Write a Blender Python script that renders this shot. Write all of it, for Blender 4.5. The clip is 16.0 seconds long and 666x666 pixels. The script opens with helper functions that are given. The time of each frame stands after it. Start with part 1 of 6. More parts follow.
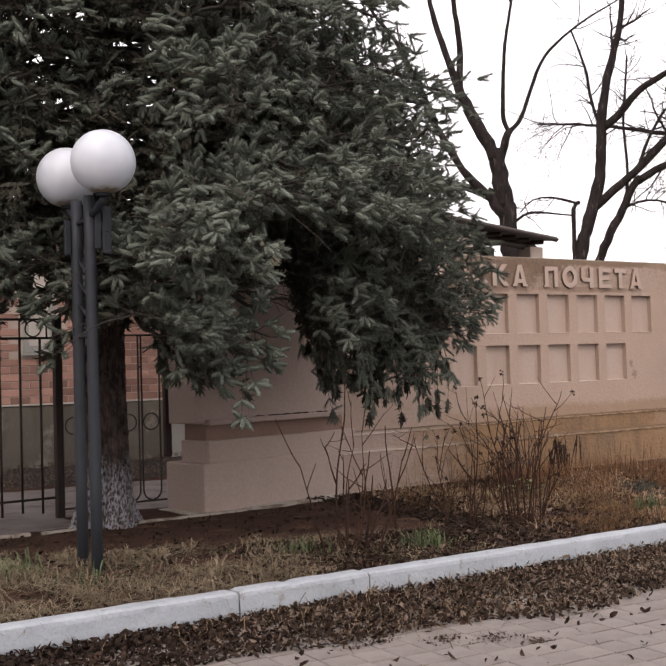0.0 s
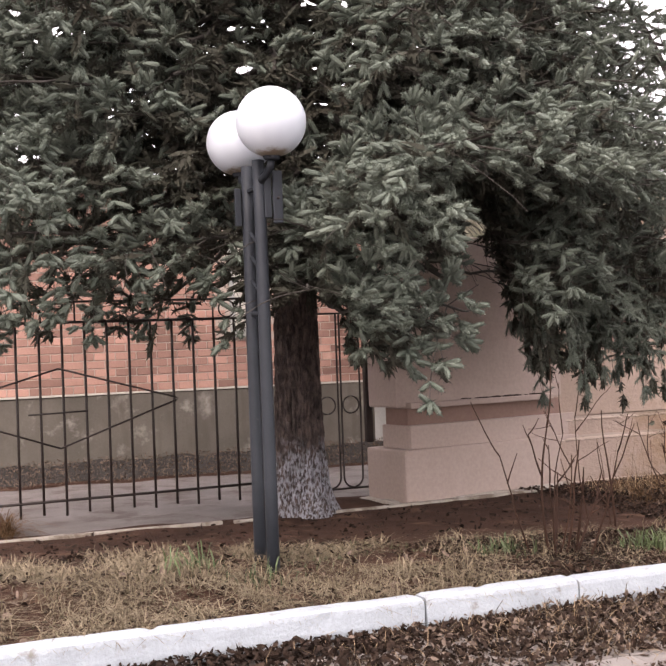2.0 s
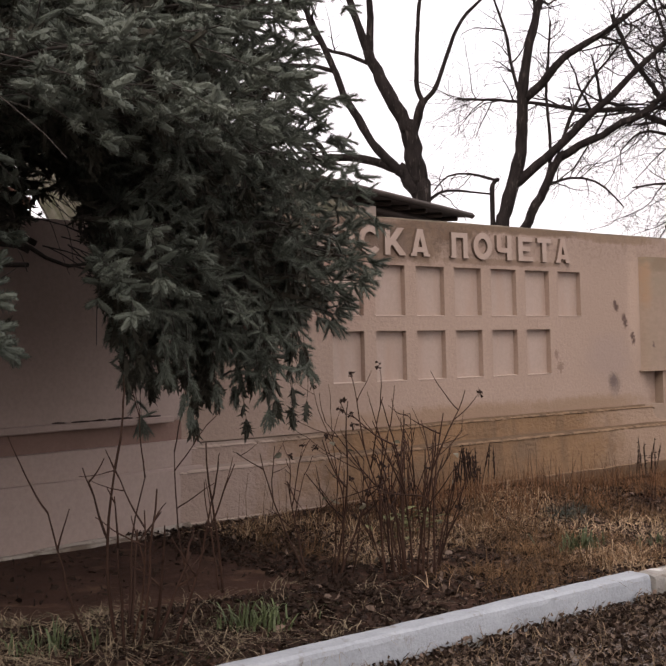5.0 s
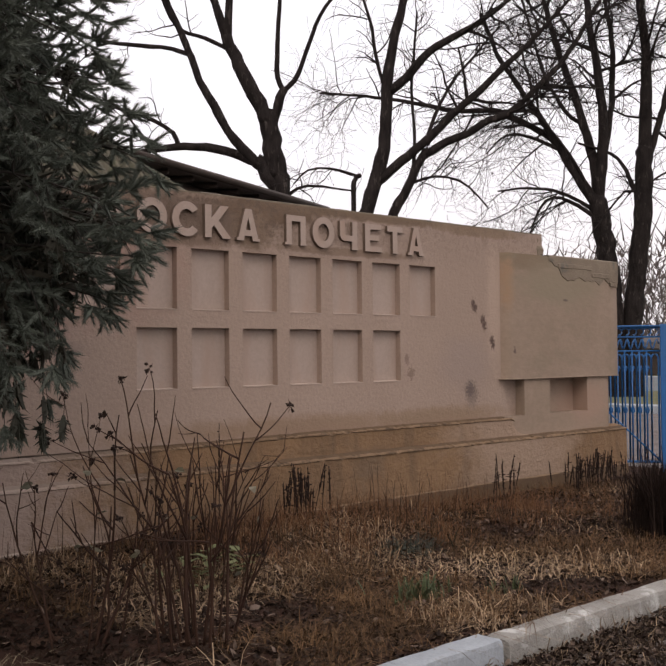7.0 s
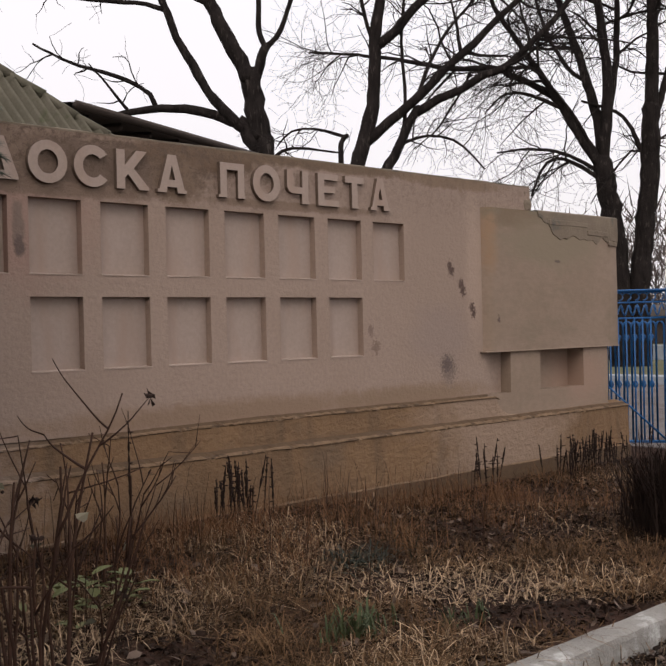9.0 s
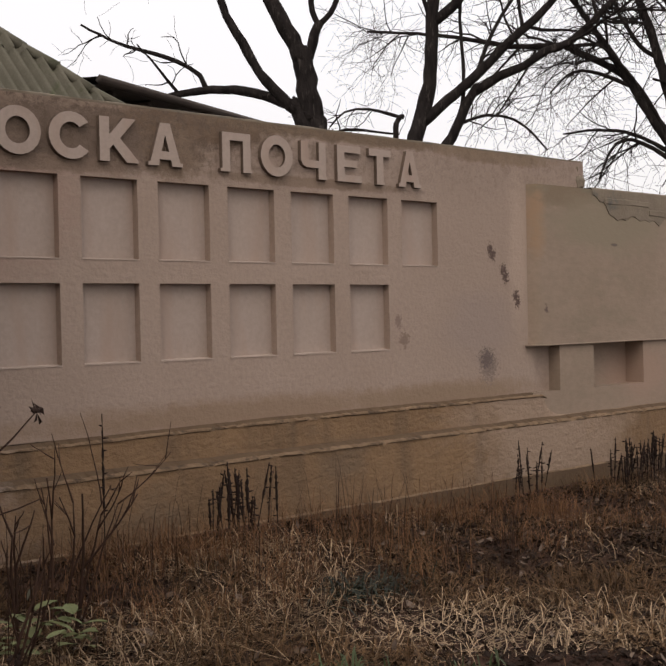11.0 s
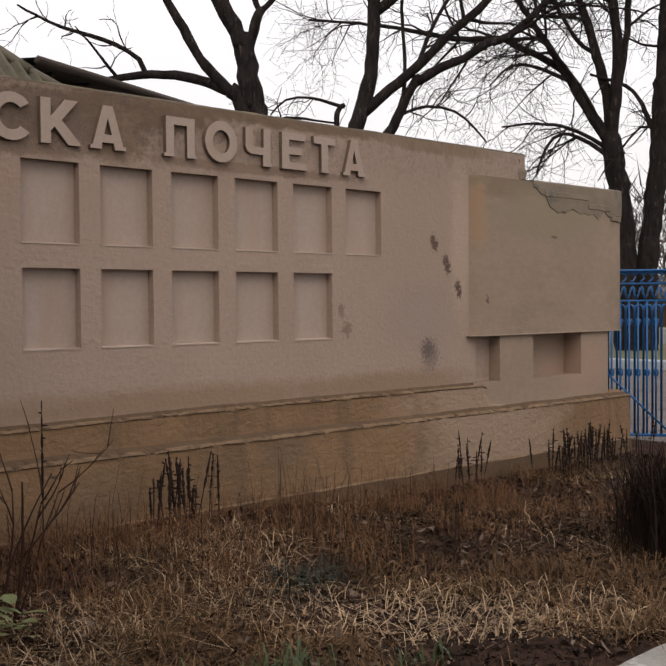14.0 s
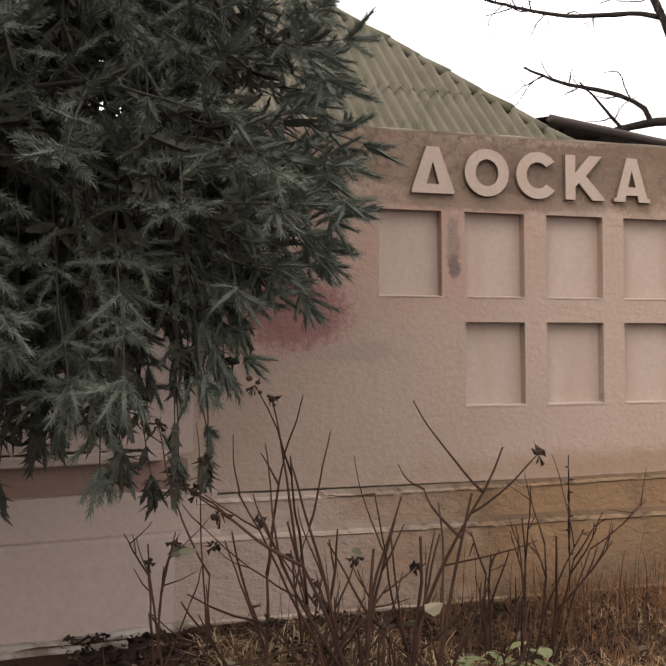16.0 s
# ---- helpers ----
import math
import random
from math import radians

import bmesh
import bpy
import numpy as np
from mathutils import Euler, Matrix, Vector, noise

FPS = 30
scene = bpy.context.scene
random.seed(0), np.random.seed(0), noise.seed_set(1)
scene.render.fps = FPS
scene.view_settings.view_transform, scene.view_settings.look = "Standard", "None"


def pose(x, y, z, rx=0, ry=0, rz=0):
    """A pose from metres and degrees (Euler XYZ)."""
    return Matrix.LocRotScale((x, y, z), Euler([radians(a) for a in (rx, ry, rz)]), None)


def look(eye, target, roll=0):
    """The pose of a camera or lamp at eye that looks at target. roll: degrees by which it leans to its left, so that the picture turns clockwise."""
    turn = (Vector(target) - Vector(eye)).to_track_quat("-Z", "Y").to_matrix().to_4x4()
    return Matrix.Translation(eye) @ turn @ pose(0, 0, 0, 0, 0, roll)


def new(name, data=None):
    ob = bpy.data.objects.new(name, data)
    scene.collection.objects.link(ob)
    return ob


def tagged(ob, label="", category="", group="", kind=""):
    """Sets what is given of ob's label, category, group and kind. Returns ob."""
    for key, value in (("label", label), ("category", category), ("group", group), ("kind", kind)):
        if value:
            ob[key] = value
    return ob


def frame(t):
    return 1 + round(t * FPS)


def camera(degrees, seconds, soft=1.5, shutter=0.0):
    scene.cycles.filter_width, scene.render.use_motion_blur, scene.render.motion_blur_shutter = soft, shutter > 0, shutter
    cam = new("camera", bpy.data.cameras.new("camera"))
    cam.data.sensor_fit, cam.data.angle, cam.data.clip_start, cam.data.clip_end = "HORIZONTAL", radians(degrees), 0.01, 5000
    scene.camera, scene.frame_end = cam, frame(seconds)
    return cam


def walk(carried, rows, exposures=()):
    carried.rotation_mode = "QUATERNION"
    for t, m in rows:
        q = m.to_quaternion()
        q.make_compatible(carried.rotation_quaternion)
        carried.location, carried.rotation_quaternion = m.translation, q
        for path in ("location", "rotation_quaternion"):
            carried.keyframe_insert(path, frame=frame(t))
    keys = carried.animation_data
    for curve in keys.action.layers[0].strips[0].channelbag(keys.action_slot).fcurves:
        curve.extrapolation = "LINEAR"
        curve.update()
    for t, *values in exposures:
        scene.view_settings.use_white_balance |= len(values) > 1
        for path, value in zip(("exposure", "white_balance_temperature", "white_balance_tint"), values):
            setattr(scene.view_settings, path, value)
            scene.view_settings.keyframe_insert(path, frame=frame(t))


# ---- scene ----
cam = camera(34.1, 16.0, soft=1.8)
PATH = [
    (0, (-8.076, -10.146, 1.497), (-6.955, -8.49, 1.55), -1.6),
    (0.5, (-7.998, -9.968, 1.468), (-6.977, -8.249, 1.51), -2.3),
    (1, (-7.878, -9.793, 1.476), (-6.903, -8.048, 1.505), -2.5),
    (1.5, (-7.639, -9.697, 1.484), (-6.848, -7.861, 1.519), -2.5),
    (2, (-7.418, -9.575, 1.469), (-6.677, -7.717, 1.501), -2.2),
    (2.5, (-7.191, -9.328, 1.476), (-6.316, -7.53, 1.514), -1.2),
    (3, (-6.935, -9.161, 1.452), (-6.03, -7.378, 1.492), -1.2),
    (3.5, (-6.66, -8.99, 1.463), (-5.724, -7.223, 1.506), -1.4),
    (4, (-6.43, -8.684, 1.468), (-5.331, -7.014, 1.506), -1.1),
    (6.5, (-4.712, -7.373, 1.403), (-3.378, -5.883, 1.445), -1.16),
    (7, (-4.385, -7.13, 1.415), (-2.973, -5.714, 1.454), -0.53),
    (7.5, (-4.024, -6.958, 1.406), (-2.629, -5.525, 1.432), -0.81),
    (8, (-3.708, -6.793, 1.386), (-2.321, -5.353, 1.394), -0.53),
    (8.5, (-3.389, -6.606, 1.402), (-1.954, -5.214, 1.408), -0.7),
    (9, (-3.007, -6.445, 1.402), (-1.608, -5.016, 1.39), -1.3),
    (11.5, (-2.034, -5.972, 1.417), (-0.734, -4.453, 1.386), -1.04),
    (12, (-2.045, -5.96, 1.418), (-0.665, -4.513, 1.389), -0.53),
    (12.5, (-2.047, -5.95, 1.408), (-0.639, -4.53, 1.379), -0.42),
    (13, (-2.049, -5.951, 1.4), (-0.621, -4.552, 1.349), -0.37),
    (13.5, (-2.073, -5.949, 1.405), (-0.646, -4.549, 1.35), -0.32),
    (14, (-2.089, -5.956, 1.408), (-0.699, -4.518, 1.355), -0.45),
    (14.5, (-2.117, -5.961, 1.409), (-0.855, -4.41, 1.364), -0.65),
    (15, (-2.138, -5.957, 1.407), (-1.067, -4.269, 1.395), -1.01),
    (15.5, (-2.187, -5.926, 1.416), (-1.321, -4.123, 1.426), -0.88),
    (16, (-2.223, -5.863, 1.43), (-1.595, -3.965, 1.477), -0.32),
]
walk(cam, [(t, look(eye, target, roll)) for t, eye, target, roll in PATH],
     exposures=[(0.0, 0.73, 7000, 20), (0.5, 1.11, 7000, 20), (1.0, 1.23, 7000, 20), (1.5, 1.39, 7000, 21), (2.0, 1.74, 7000, 22), (2.5, 1.45, 7000, 22), (3.0, 1.3, 7100, 23), (3.5, 1.11, 7100, 23), (4.0, 0.83, 7100, 23), (6.5, 0.1, 7000, 20), (9.0, -0.08, 6900, 18), (12.5, -0.04, 7000, 14), (14.5, -0.03, 7000, 16), (15.3, 0.15, 7100, 17), (16.0, 0.86, 7100, 16)])

# ---- light: an overcast day, one wide weak sun behind the cloud ----
SUN_EL, SUN_AZ = radians(42), radians(228)
world = bpy.data.worlds.new("overcast_sky")
scene.world = world
world.use_nodes = True
wn, wl = world.node_tree.nodes, world.node_tree.links
sky = wn.new("ShaderNodeTexSky")
sky.sky_type, sky.sun_disc = "NISHITA", False
sky.sun_elevation, sky.sun_rotation = SUN_EL, SUN_AZ
sky.air_density, sky.dust_density, sky.ozone_density = 1.0, 6.0, 1.0
cloud = wn.new("ShaderNodeMix")
cloud.data_type = "RGBA"
cloud.inputs["Factor"].default_value = 0.85
wl.new(sky.outputs[0], cloud.inputs["A"])
# the cloud deck is brightest overhead and dimmer low down
place, height, deck, tone = wn.new("ShaderNodeTexCoord"), wn.new("ShaderNodeSeparateXYZ"), wn.new("ShaderNodeMapRange"), wn.new("ShaderNodeMix")
wl.new(place.outputs["Generated"], height.inputs[0]), wl.new(height.outputs["Z"], deck.inputs["Value"])
tone.data_type = "RGBA"
tone.inputs["A"].default_value, tone.inputs["B"].default_value = (8.5, 8.75, 9.1, 1), (12.4, 12.8, 13.3, 1)
wl.new(deck.outputs["Result"], tone.inputs["Factor"]), wl.new(tone.outputs["Result"], cloud.inputs["B"])
wl.new(cloud.outputs["Result"], wn["Background"].inputs["Color"])
wn["Background"].inputs["Strength"].default_value = 0.12
sun = new("sun", bpy.data.lights.new("sun", "SUN"))
sun.data.energy, sun.data.angle, sun.data.color = 0.8, radians(30), (1.0, 0.96, 0.9)
sun.matrix_world = pose(0, 0, 30, 90 - math.degrees(SUN_EL), 0, 180 - math.degrees(SUN_AZ))


# ---- materials ----
def material(name, base, dark, rough=0.85, scale=6.0, fine=60.0, bump=0.3, contrast=0.5, metal=0.0, spec=0.3, vary=0.0, stain=None, stain_scale=1.2, stain_at=0.55, dist=0.01, stretch=(1, 1, 1), spots=(), streak=None, speck=0.1, crust=None):
    """A worn surface: two scales of colour, an optional stain with its own shape, grain relief."""
    m = bpy.data.materials.new(name)
    m.use_nodes = True
    n, l = m.node_tree.nodes, m.node_tree.links
    b = n["Principled BSDF"]
    tc, mp = n.new("ShaderNodeTexCoord"), n.new("ShaderNodeMapping")
    mp.inputs["Scale"].default_value = stretch
    l.new(tc.outputs["Object"], mp.inputs["Vector"])

    def noise_at(s, detail=5.0, rough_=0.6):
        t = n.new("ShaderNodeTexNoise")
        t.inputs["Scale"].default_value, t.inputs["Detail"].default_value, t.inputs["Roughness"].default_value = s, detail, rough_
        l.new(mp.outputs[0], t.inputs["Vector"])
        return t.outputs["Fac"]

    def mix(fac, a, c, kind="MIX"):
        t = n.new("ShaderNodeMix")
        t.data_type, t.blend_type = "RGBA", kind
        for key, v in (("Factor", fac), ("A", a), ("B", c)):
            if isinstance(v, (tuple, float, int)):
                t.inputs[key].default_value = v if key == "Factor" else (*v, 1)
            else:
                l.new(v, t.inputs[key])
        return t.outputs["Result"]

    def ramp(v, lo, hi):
        t = n.new("ShaderNodeMapRange")
        t.inputs["From Min"].default_value, t.inputs["From Max"].default_value = lo, hi
        l.new(v, t.inputs["Value"])
        return t.outputs["Result"]

    flakes = None
    coarse, grain = noise_at(scale), noise_at(fine, 3.0)
    colour = mix(ramp(coarse, 0.5 - contrast * 0.4, 0.5 + contrast * 0.4), base, dark)
    colour = mix(ramp(grain, 0.35, 0.65), colour, mix(speck, colour, (0, 0, 0)))
    if stain:
        colour = mix(ramp(noise_at(stain_scale, 7.0, 0.65), stain_at, stain_at + 0.12), colour, stain)
    if streak:
        mp2 = n.new("ShaderNodeMapping")
        mp2.inputs["Scale"].default_value = (5.0, 1.0, 0.9)
        l.new(tc.outputs["Object"], mp2.inputs["Vector"])
        t = n.new("ShaderNodeTexNoise")
        t.inputs["Scale"].default_value, t.inputs["Detail"].default_value = 1.0, 6.0
        l.new(mp2.outputs[0], t.inputs["Vector"])
        colour = mix(ramp(t.outputs["Fac"], 0.5, 0.72), colour, streak)
    for (sx, sz), (rx, rz), tone, edge in spots:
        mp3, ln, warp = n.new("ShaderNodeMapping"), n.new("ShaderNodeVectorMath"), n.new("ShaderNodeMath")
        mp3.inputs["Location"].default_value, mp3.inputs["Scale"].default_value = (-sx / rx, 0, -sz / rz), (1 / rx, 0, 1 / rz)
        l.new(tc.outputs["Object"], mp3.inputs["Vector"])
        ln.operation = "LENGTH"
        l.new(mp3.outputs[0], ln.inputs[0])
        k = 1.6 if edge < 25 else 5.5
        warp.operation, warp.inputs[1].default_value = "MULTIPLY_ADD", -k
        l.new(noise_at(edge, 9.0, 0.78), warp.inputs[0]), l.new(ln.outputs["Value"], warp.inputs[2])
        colour = mix(ramp(warp.outputs[0], 0.25, -0.35) if edge < 6 else ramp(warp.outputs[0], 0.88 - 0.5 * k, 0.56 - 0.5 * k), colour, tone)
    if crust:
        low, high, tone = crust
        sep, lift, pick = n.new("ShaderNodeSeparateXYZ"), n.new("ShaderNodeMath"), n.new("ShaderNodeMath")
        l.new(tc.outputs["Object"], sep.inputs[0])
        lift.operation, lift.inputs[1].default_value = "MULTIPLY_ADD", 0.55
        l.new(noise_at(2.2, 6.0, 0.7), lift.inputs[0]), l.new(sep.outputs["Z"], lift.inputs[2])
        pick.operation = "MULTIPLY"
        l.new(ramp(lift.outputs[0], low + 0.27, high + 0.27), pick.inputs[0]), l.new(ramp(noise_at(13.0, 9.0, 0.78), 0.47, 0.58), pick.inputs[1])
        east = n.new("ShaderNodeMapRange")
        east.inputs["From Min"].default_value, east.inputs["From Max"].default_value, east.inputs["To Min"].default_value, east.inputs["To Max"].default_value = 1.8, 3.4, 1.0, 0.3
        thin = n.new("ShaderNodeMath")
        thin.operation = "MULTIPLY"
        l.new(sep.outputs["X"], east.inputs["Value"]), l.new(east.outputs[0], thin.inputs[0]), l.new(pick.outputs[0], thin.inputs[1])
        colour = mix(thin.outputs[0], colour, tone)
        flakes = pick.outputs[0]
    if vary:
        info, hsv = n.new("ShaderNodeObjectInfo"), n.new("ShaderNodeHueSaturation")
        geo, add = n.new("ShaderNodeNewGeometry"), n.new("ShaderNodeMath")
        add.operation = "ADD"
        l.new(info.outputs["Random"], add.inputs[0]), l.new(geo.outputs["Random Per Island"], add.inputs[1])
        rng = n.new("ShaderNodeMapRange")
        rng.inputs["From Max"].default_value = 2.0
        rng.inputs["To Min"].default_value, rng.inputs["To Max"].default_value = 1 - vary, 1 + vary
        l.new(add.outputs[0], rng.inputs["Value"]), l.new(rng.outputs[0], hsv.inputs["Value"])
        l.new(colour, hsv.inputs["Color"])
        colour = hsv.outputs["Color"]
    l.new(colour, b.inputs["Base Color"])
    b.inputs["Roughness"].default_value, b.inputs["Metallic"].default_value = rough, metal
    b.inputs["Specular IOR Level"].default_value = spec
    if bump:
        bp = n.new("ShaderNodeBump")
        bp.inputs["Strength"].default_value, bp.inputs["Distance"].default_value = bump, dist
        sm = n.new("ShaderNodeMath")
        sm.operation = "ADD"
        l.new(grain, sm.inputs[0]), l.new(noise_at(fine * 0.3), sm.inputs[1])
        height = sm.outputs[0]
        if flakes:
            rise = n.new("ShaderNodeMath")
            rise.operation, rise.inputs[1].default_value = "MULTIPLY_ADD", -0.8
            l.new(flakes, rise.inputs[0]), l.new(height, rise.inputs[2])
            height = rise.outputs[0]
        l.new(height, bp.inputs["Height"]), l.new(bp.outputs[0], b.inputs["Normal"])
    return m


SCARS = sorted([((x, z), (0.045, 0.065), (0.085, 0.055, 0.045), 42) for x, z in ((4.84, 1.935), (4.865, 1.895), (5.0, 1.765), (5.03, 1.71), (5.16, 1.55), (5.18, 1.50), (5.385, 1.4))] + [
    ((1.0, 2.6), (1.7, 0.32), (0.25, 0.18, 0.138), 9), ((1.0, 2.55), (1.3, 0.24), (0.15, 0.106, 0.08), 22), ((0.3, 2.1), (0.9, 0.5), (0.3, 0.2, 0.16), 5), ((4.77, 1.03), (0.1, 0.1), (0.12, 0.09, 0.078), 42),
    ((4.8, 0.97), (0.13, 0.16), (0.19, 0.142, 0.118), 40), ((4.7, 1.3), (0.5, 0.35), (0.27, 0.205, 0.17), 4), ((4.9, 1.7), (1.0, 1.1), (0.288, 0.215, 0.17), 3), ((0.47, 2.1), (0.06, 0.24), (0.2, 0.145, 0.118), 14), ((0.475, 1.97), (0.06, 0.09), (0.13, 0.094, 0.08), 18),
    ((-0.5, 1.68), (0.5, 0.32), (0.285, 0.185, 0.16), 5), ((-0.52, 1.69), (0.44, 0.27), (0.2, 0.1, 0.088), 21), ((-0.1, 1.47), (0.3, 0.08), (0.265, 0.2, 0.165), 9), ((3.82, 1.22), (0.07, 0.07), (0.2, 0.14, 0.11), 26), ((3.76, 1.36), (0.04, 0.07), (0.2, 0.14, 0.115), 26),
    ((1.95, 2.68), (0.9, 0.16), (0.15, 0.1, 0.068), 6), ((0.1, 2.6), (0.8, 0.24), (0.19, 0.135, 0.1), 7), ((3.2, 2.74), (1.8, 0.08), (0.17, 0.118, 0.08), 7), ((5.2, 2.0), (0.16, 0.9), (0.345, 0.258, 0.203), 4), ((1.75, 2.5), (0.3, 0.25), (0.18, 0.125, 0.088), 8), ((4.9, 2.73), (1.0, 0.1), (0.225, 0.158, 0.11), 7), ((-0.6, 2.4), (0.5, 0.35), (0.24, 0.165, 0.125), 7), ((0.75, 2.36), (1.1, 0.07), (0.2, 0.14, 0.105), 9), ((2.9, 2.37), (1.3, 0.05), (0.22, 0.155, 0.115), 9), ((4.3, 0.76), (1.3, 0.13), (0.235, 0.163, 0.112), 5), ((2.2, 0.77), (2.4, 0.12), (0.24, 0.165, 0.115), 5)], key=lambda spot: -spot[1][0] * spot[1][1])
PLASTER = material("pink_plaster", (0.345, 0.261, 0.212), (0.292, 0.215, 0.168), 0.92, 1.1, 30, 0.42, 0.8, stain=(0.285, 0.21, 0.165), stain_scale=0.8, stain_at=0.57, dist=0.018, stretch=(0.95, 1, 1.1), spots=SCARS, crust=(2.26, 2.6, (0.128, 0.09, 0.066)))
PANEL = material("smooth_panel_plaster", (0.362, 0.285, 0.243), (0.338, 0.263, 0.217), 0.85, 1.6, 40, 0.15, 0.6, stain=(0.342, 0.251, 0.198), stain_scale=1.1, stain_at=0.62, streak=(0.315, 0.228, 0.182))
# The highlight along the sill lips is put into this paler colour.
SILLPLASTER = material("sill_highlight_plaster", (0.43, 0.34, 0.285), (0.33, 0.255, 0.21), 0.88, 4, 40, 0.2, 0.7)
OCHRE = material("ochre_plaster", (0.24, 0.146, 0.078), (0.15, 0.094, 0.054), 0.94, 1.6, 26, 0.7, 0.9, stain=(0.15, 0.1, 0.062), stain_scale=1.3, stain_at=0.55, dist=0.024, stretch=(0.8, 1, 1.1), streak=(0.13, 0.084, 0.05), spots=(((-1.25, 0.3), (1.7, 3.0), (0.3, 0.226, 0.185), 2), ((5.5, 0.3), (1.3, 3.0), (0.27, 0.192, 0.138), 2)))
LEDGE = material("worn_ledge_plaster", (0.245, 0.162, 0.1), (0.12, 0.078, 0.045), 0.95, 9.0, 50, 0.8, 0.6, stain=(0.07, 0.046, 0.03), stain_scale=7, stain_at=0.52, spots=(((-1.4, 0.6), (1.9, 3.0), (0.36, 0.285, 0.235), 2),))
LETTEREDGE = material("dark_letter_edge", (0.17, 0.12, 0.09), (0.09, 0.064, 0.048), 0.95, 12, 50, 0.5, 0.7)
# Ledge dirt, darkened further to stand for the shade line under each lip.
GRIMESHADE = material("ledge_dirt_and_shade", (0.075, 0.047, 0.028), (0.125, 0.08, 0.046), 0.95, 6, 40, 0.5, 0.8, spots=(((-1.4, 0.6), (1.9, 3.0), (0.27, 0.21, 0.17), 2),))
PYLON = material("tan_plaster", (0.298, 0.222, 0.17), (0.232, 0.174, 0.126), 0.92, 1.3, 20, 0.26, 0.7, stain=(0.21, 0.163, 0.118), stain_scale=1.6, stain_at=0.56, dist=0.012, stretch=(0.6, 1, 1.2), spots=(((0.1, 2.3), (0.12, 0.5), (0.27, 0.178, 0.115), 5), ((1.1, 2.5), (1.5, 0.17), (0.185, 0.152, 0.108), 5), ((0.5, 2.42), (0.5, 0.14), (0.19, 0.14, 0.095), 8), ((1.1, 2.2), (1.1, 0.3), (0.225, 0.18, 0.128), 4), ((1.7, 0.8), (0.5, 0.3), (0.29, 0.2, 0.15), 4), ((1.2, 2.02), (0.07, 0.02), (0.13, 0.1, 0.08), 20), ((0.19, 1.44), (0.03, 0.05), (0.12, 0.085, 0.07), 30)))
NECKBAND = material("brown_band_plaster", (0.22, 0.14, 0.115), (0.17, 0.11, 0.088), 0.92, 2, 30, 0.3, 0.7)
PINKBASE = material("pink_base_plaster", (0.35, 0.272, 0.238), (0.318, 0.245, 0.213), 0.9, 1.3, 30, 0.2, 0.6, stain=(0.29, 0.222, 0.183), stain_scale=1.3, stain_at=0.62)
CEMENT = material("bare_cement_render", (0.23, 0.185, 0.138), (0.155, 0.122, 0.09), 0.95, 4, 45, 0.6, 0.8, stain=(0.106, 0.0988, 0.0836), stain_scale=3)
WHITEWASH = material("whitewashed_concrete", (0.335, 0.366, 0.393), (0.25, 0.276, 0.298), 0.85, 5, 50, 0.6, 0.8, stain=(0.17, 0.16, 0.148), stain_scale=9, stain_at=0.6)
WORNKERB = material("worn_concrete_kerb", (0.31, 0.3, 0.275), (0.2, 0.19, 0.172), 0.92, 6, 60, 0.9, 0.9, stain=(0.46, 0.46, 0.44), stain_scale=5, stain_at=0.55)
EDGING = material("dirty_whitewash", (0.36, 0.33, 0.29), (0.24, 0.2, 0.165), 0.92, 6, 60, 0.6, 0.8, stain=(0.14, 0.11, 0.085), stain_scale=5, stain_at=0.5)
SOIL = material("bare_soil", (0.08, 0.043, 0.031), (0.03, 0.017, 0.012), 0.97, 2.2, 70, 1.0, 0.8, stain=(0.105, 0.062, 0.042), stain_scale=3.0, dist=0.03, spec=0.08)
ASPHALT = material("old_asphalt", (0.16, 0.14, 0.134), (0.11, 0.096, 0.09), 0.92, 2.2, 120, 0.5, 0.5, stain=(0.085, 0.068, 0.06), stain_scale=2.6, stain_at=0.5)
LAWN = material("winter_lawn", (0.07, 0.085, 0.035), (0.13, 0.11, 0.055), 0.95, 0.5, 30, 0.5, 0.8)
JOINTDIRT = material("dark_joint_dirt", (0.035, 0.03, 0.026), (0.02, 0.017, 0.015), 0.95, 8, 60, 0.3, 0.8)
TILE = material("concrete_paving_tile", (0.185, 0.163, 0.15), (0.14, 0.123, 0.114), 0.88, 5, 90, 0.35, 0.6, vary=0.18, stain=(0.144, 0.12, 0.108), stain_scale=4)
LEAF = material("dead_leaves", (0.045, 0.028, 0.02), (0.011, 0.007, 0.0055), 0.8, 3, 40, 0.3, 0.8, vary=0.85, spec=0.08)
DRYGRASS = material("dry_grass", (0.225, 0.134, 0.07), (0.03, 0.016, 0.0095), 0.85, 2, 30, 0.0, 0.8, vary=1.0, spec=0.08)
STRAW = material("trampled_straw", (0.275, 0.222, 0.155), (0.1, 0.076, 0.05), 0.85, 2, 30, 0.0, 0.8, vary=0.8, spec=0.08)
PALESTRAW = material("pale_straw", (0.38, 0.275, 0.18), (0.09, 0.06, 0.038), 0.85, 2, 30, 0.0, 0.8, vary=1.0, spec=0.08)
GREENBLADE = material("green_blades", (0.068, 0.09, 0.036), (0.045, 0.06, 0.026), 0.6, 3, 30, 0.0, 0.6, vary=0.35)
DARKBLADE = material("grey_green_blades", (0.034, 0.042, 0.026), (0.014, 0.018, 0.012), 0.6, 3, 30, 0.0, 0.6, vary=0.5)
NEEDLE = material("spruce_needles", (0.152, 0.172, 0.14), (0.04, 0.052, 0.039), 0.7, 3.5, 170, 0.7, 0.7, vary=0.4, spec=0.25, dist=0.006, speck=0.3)
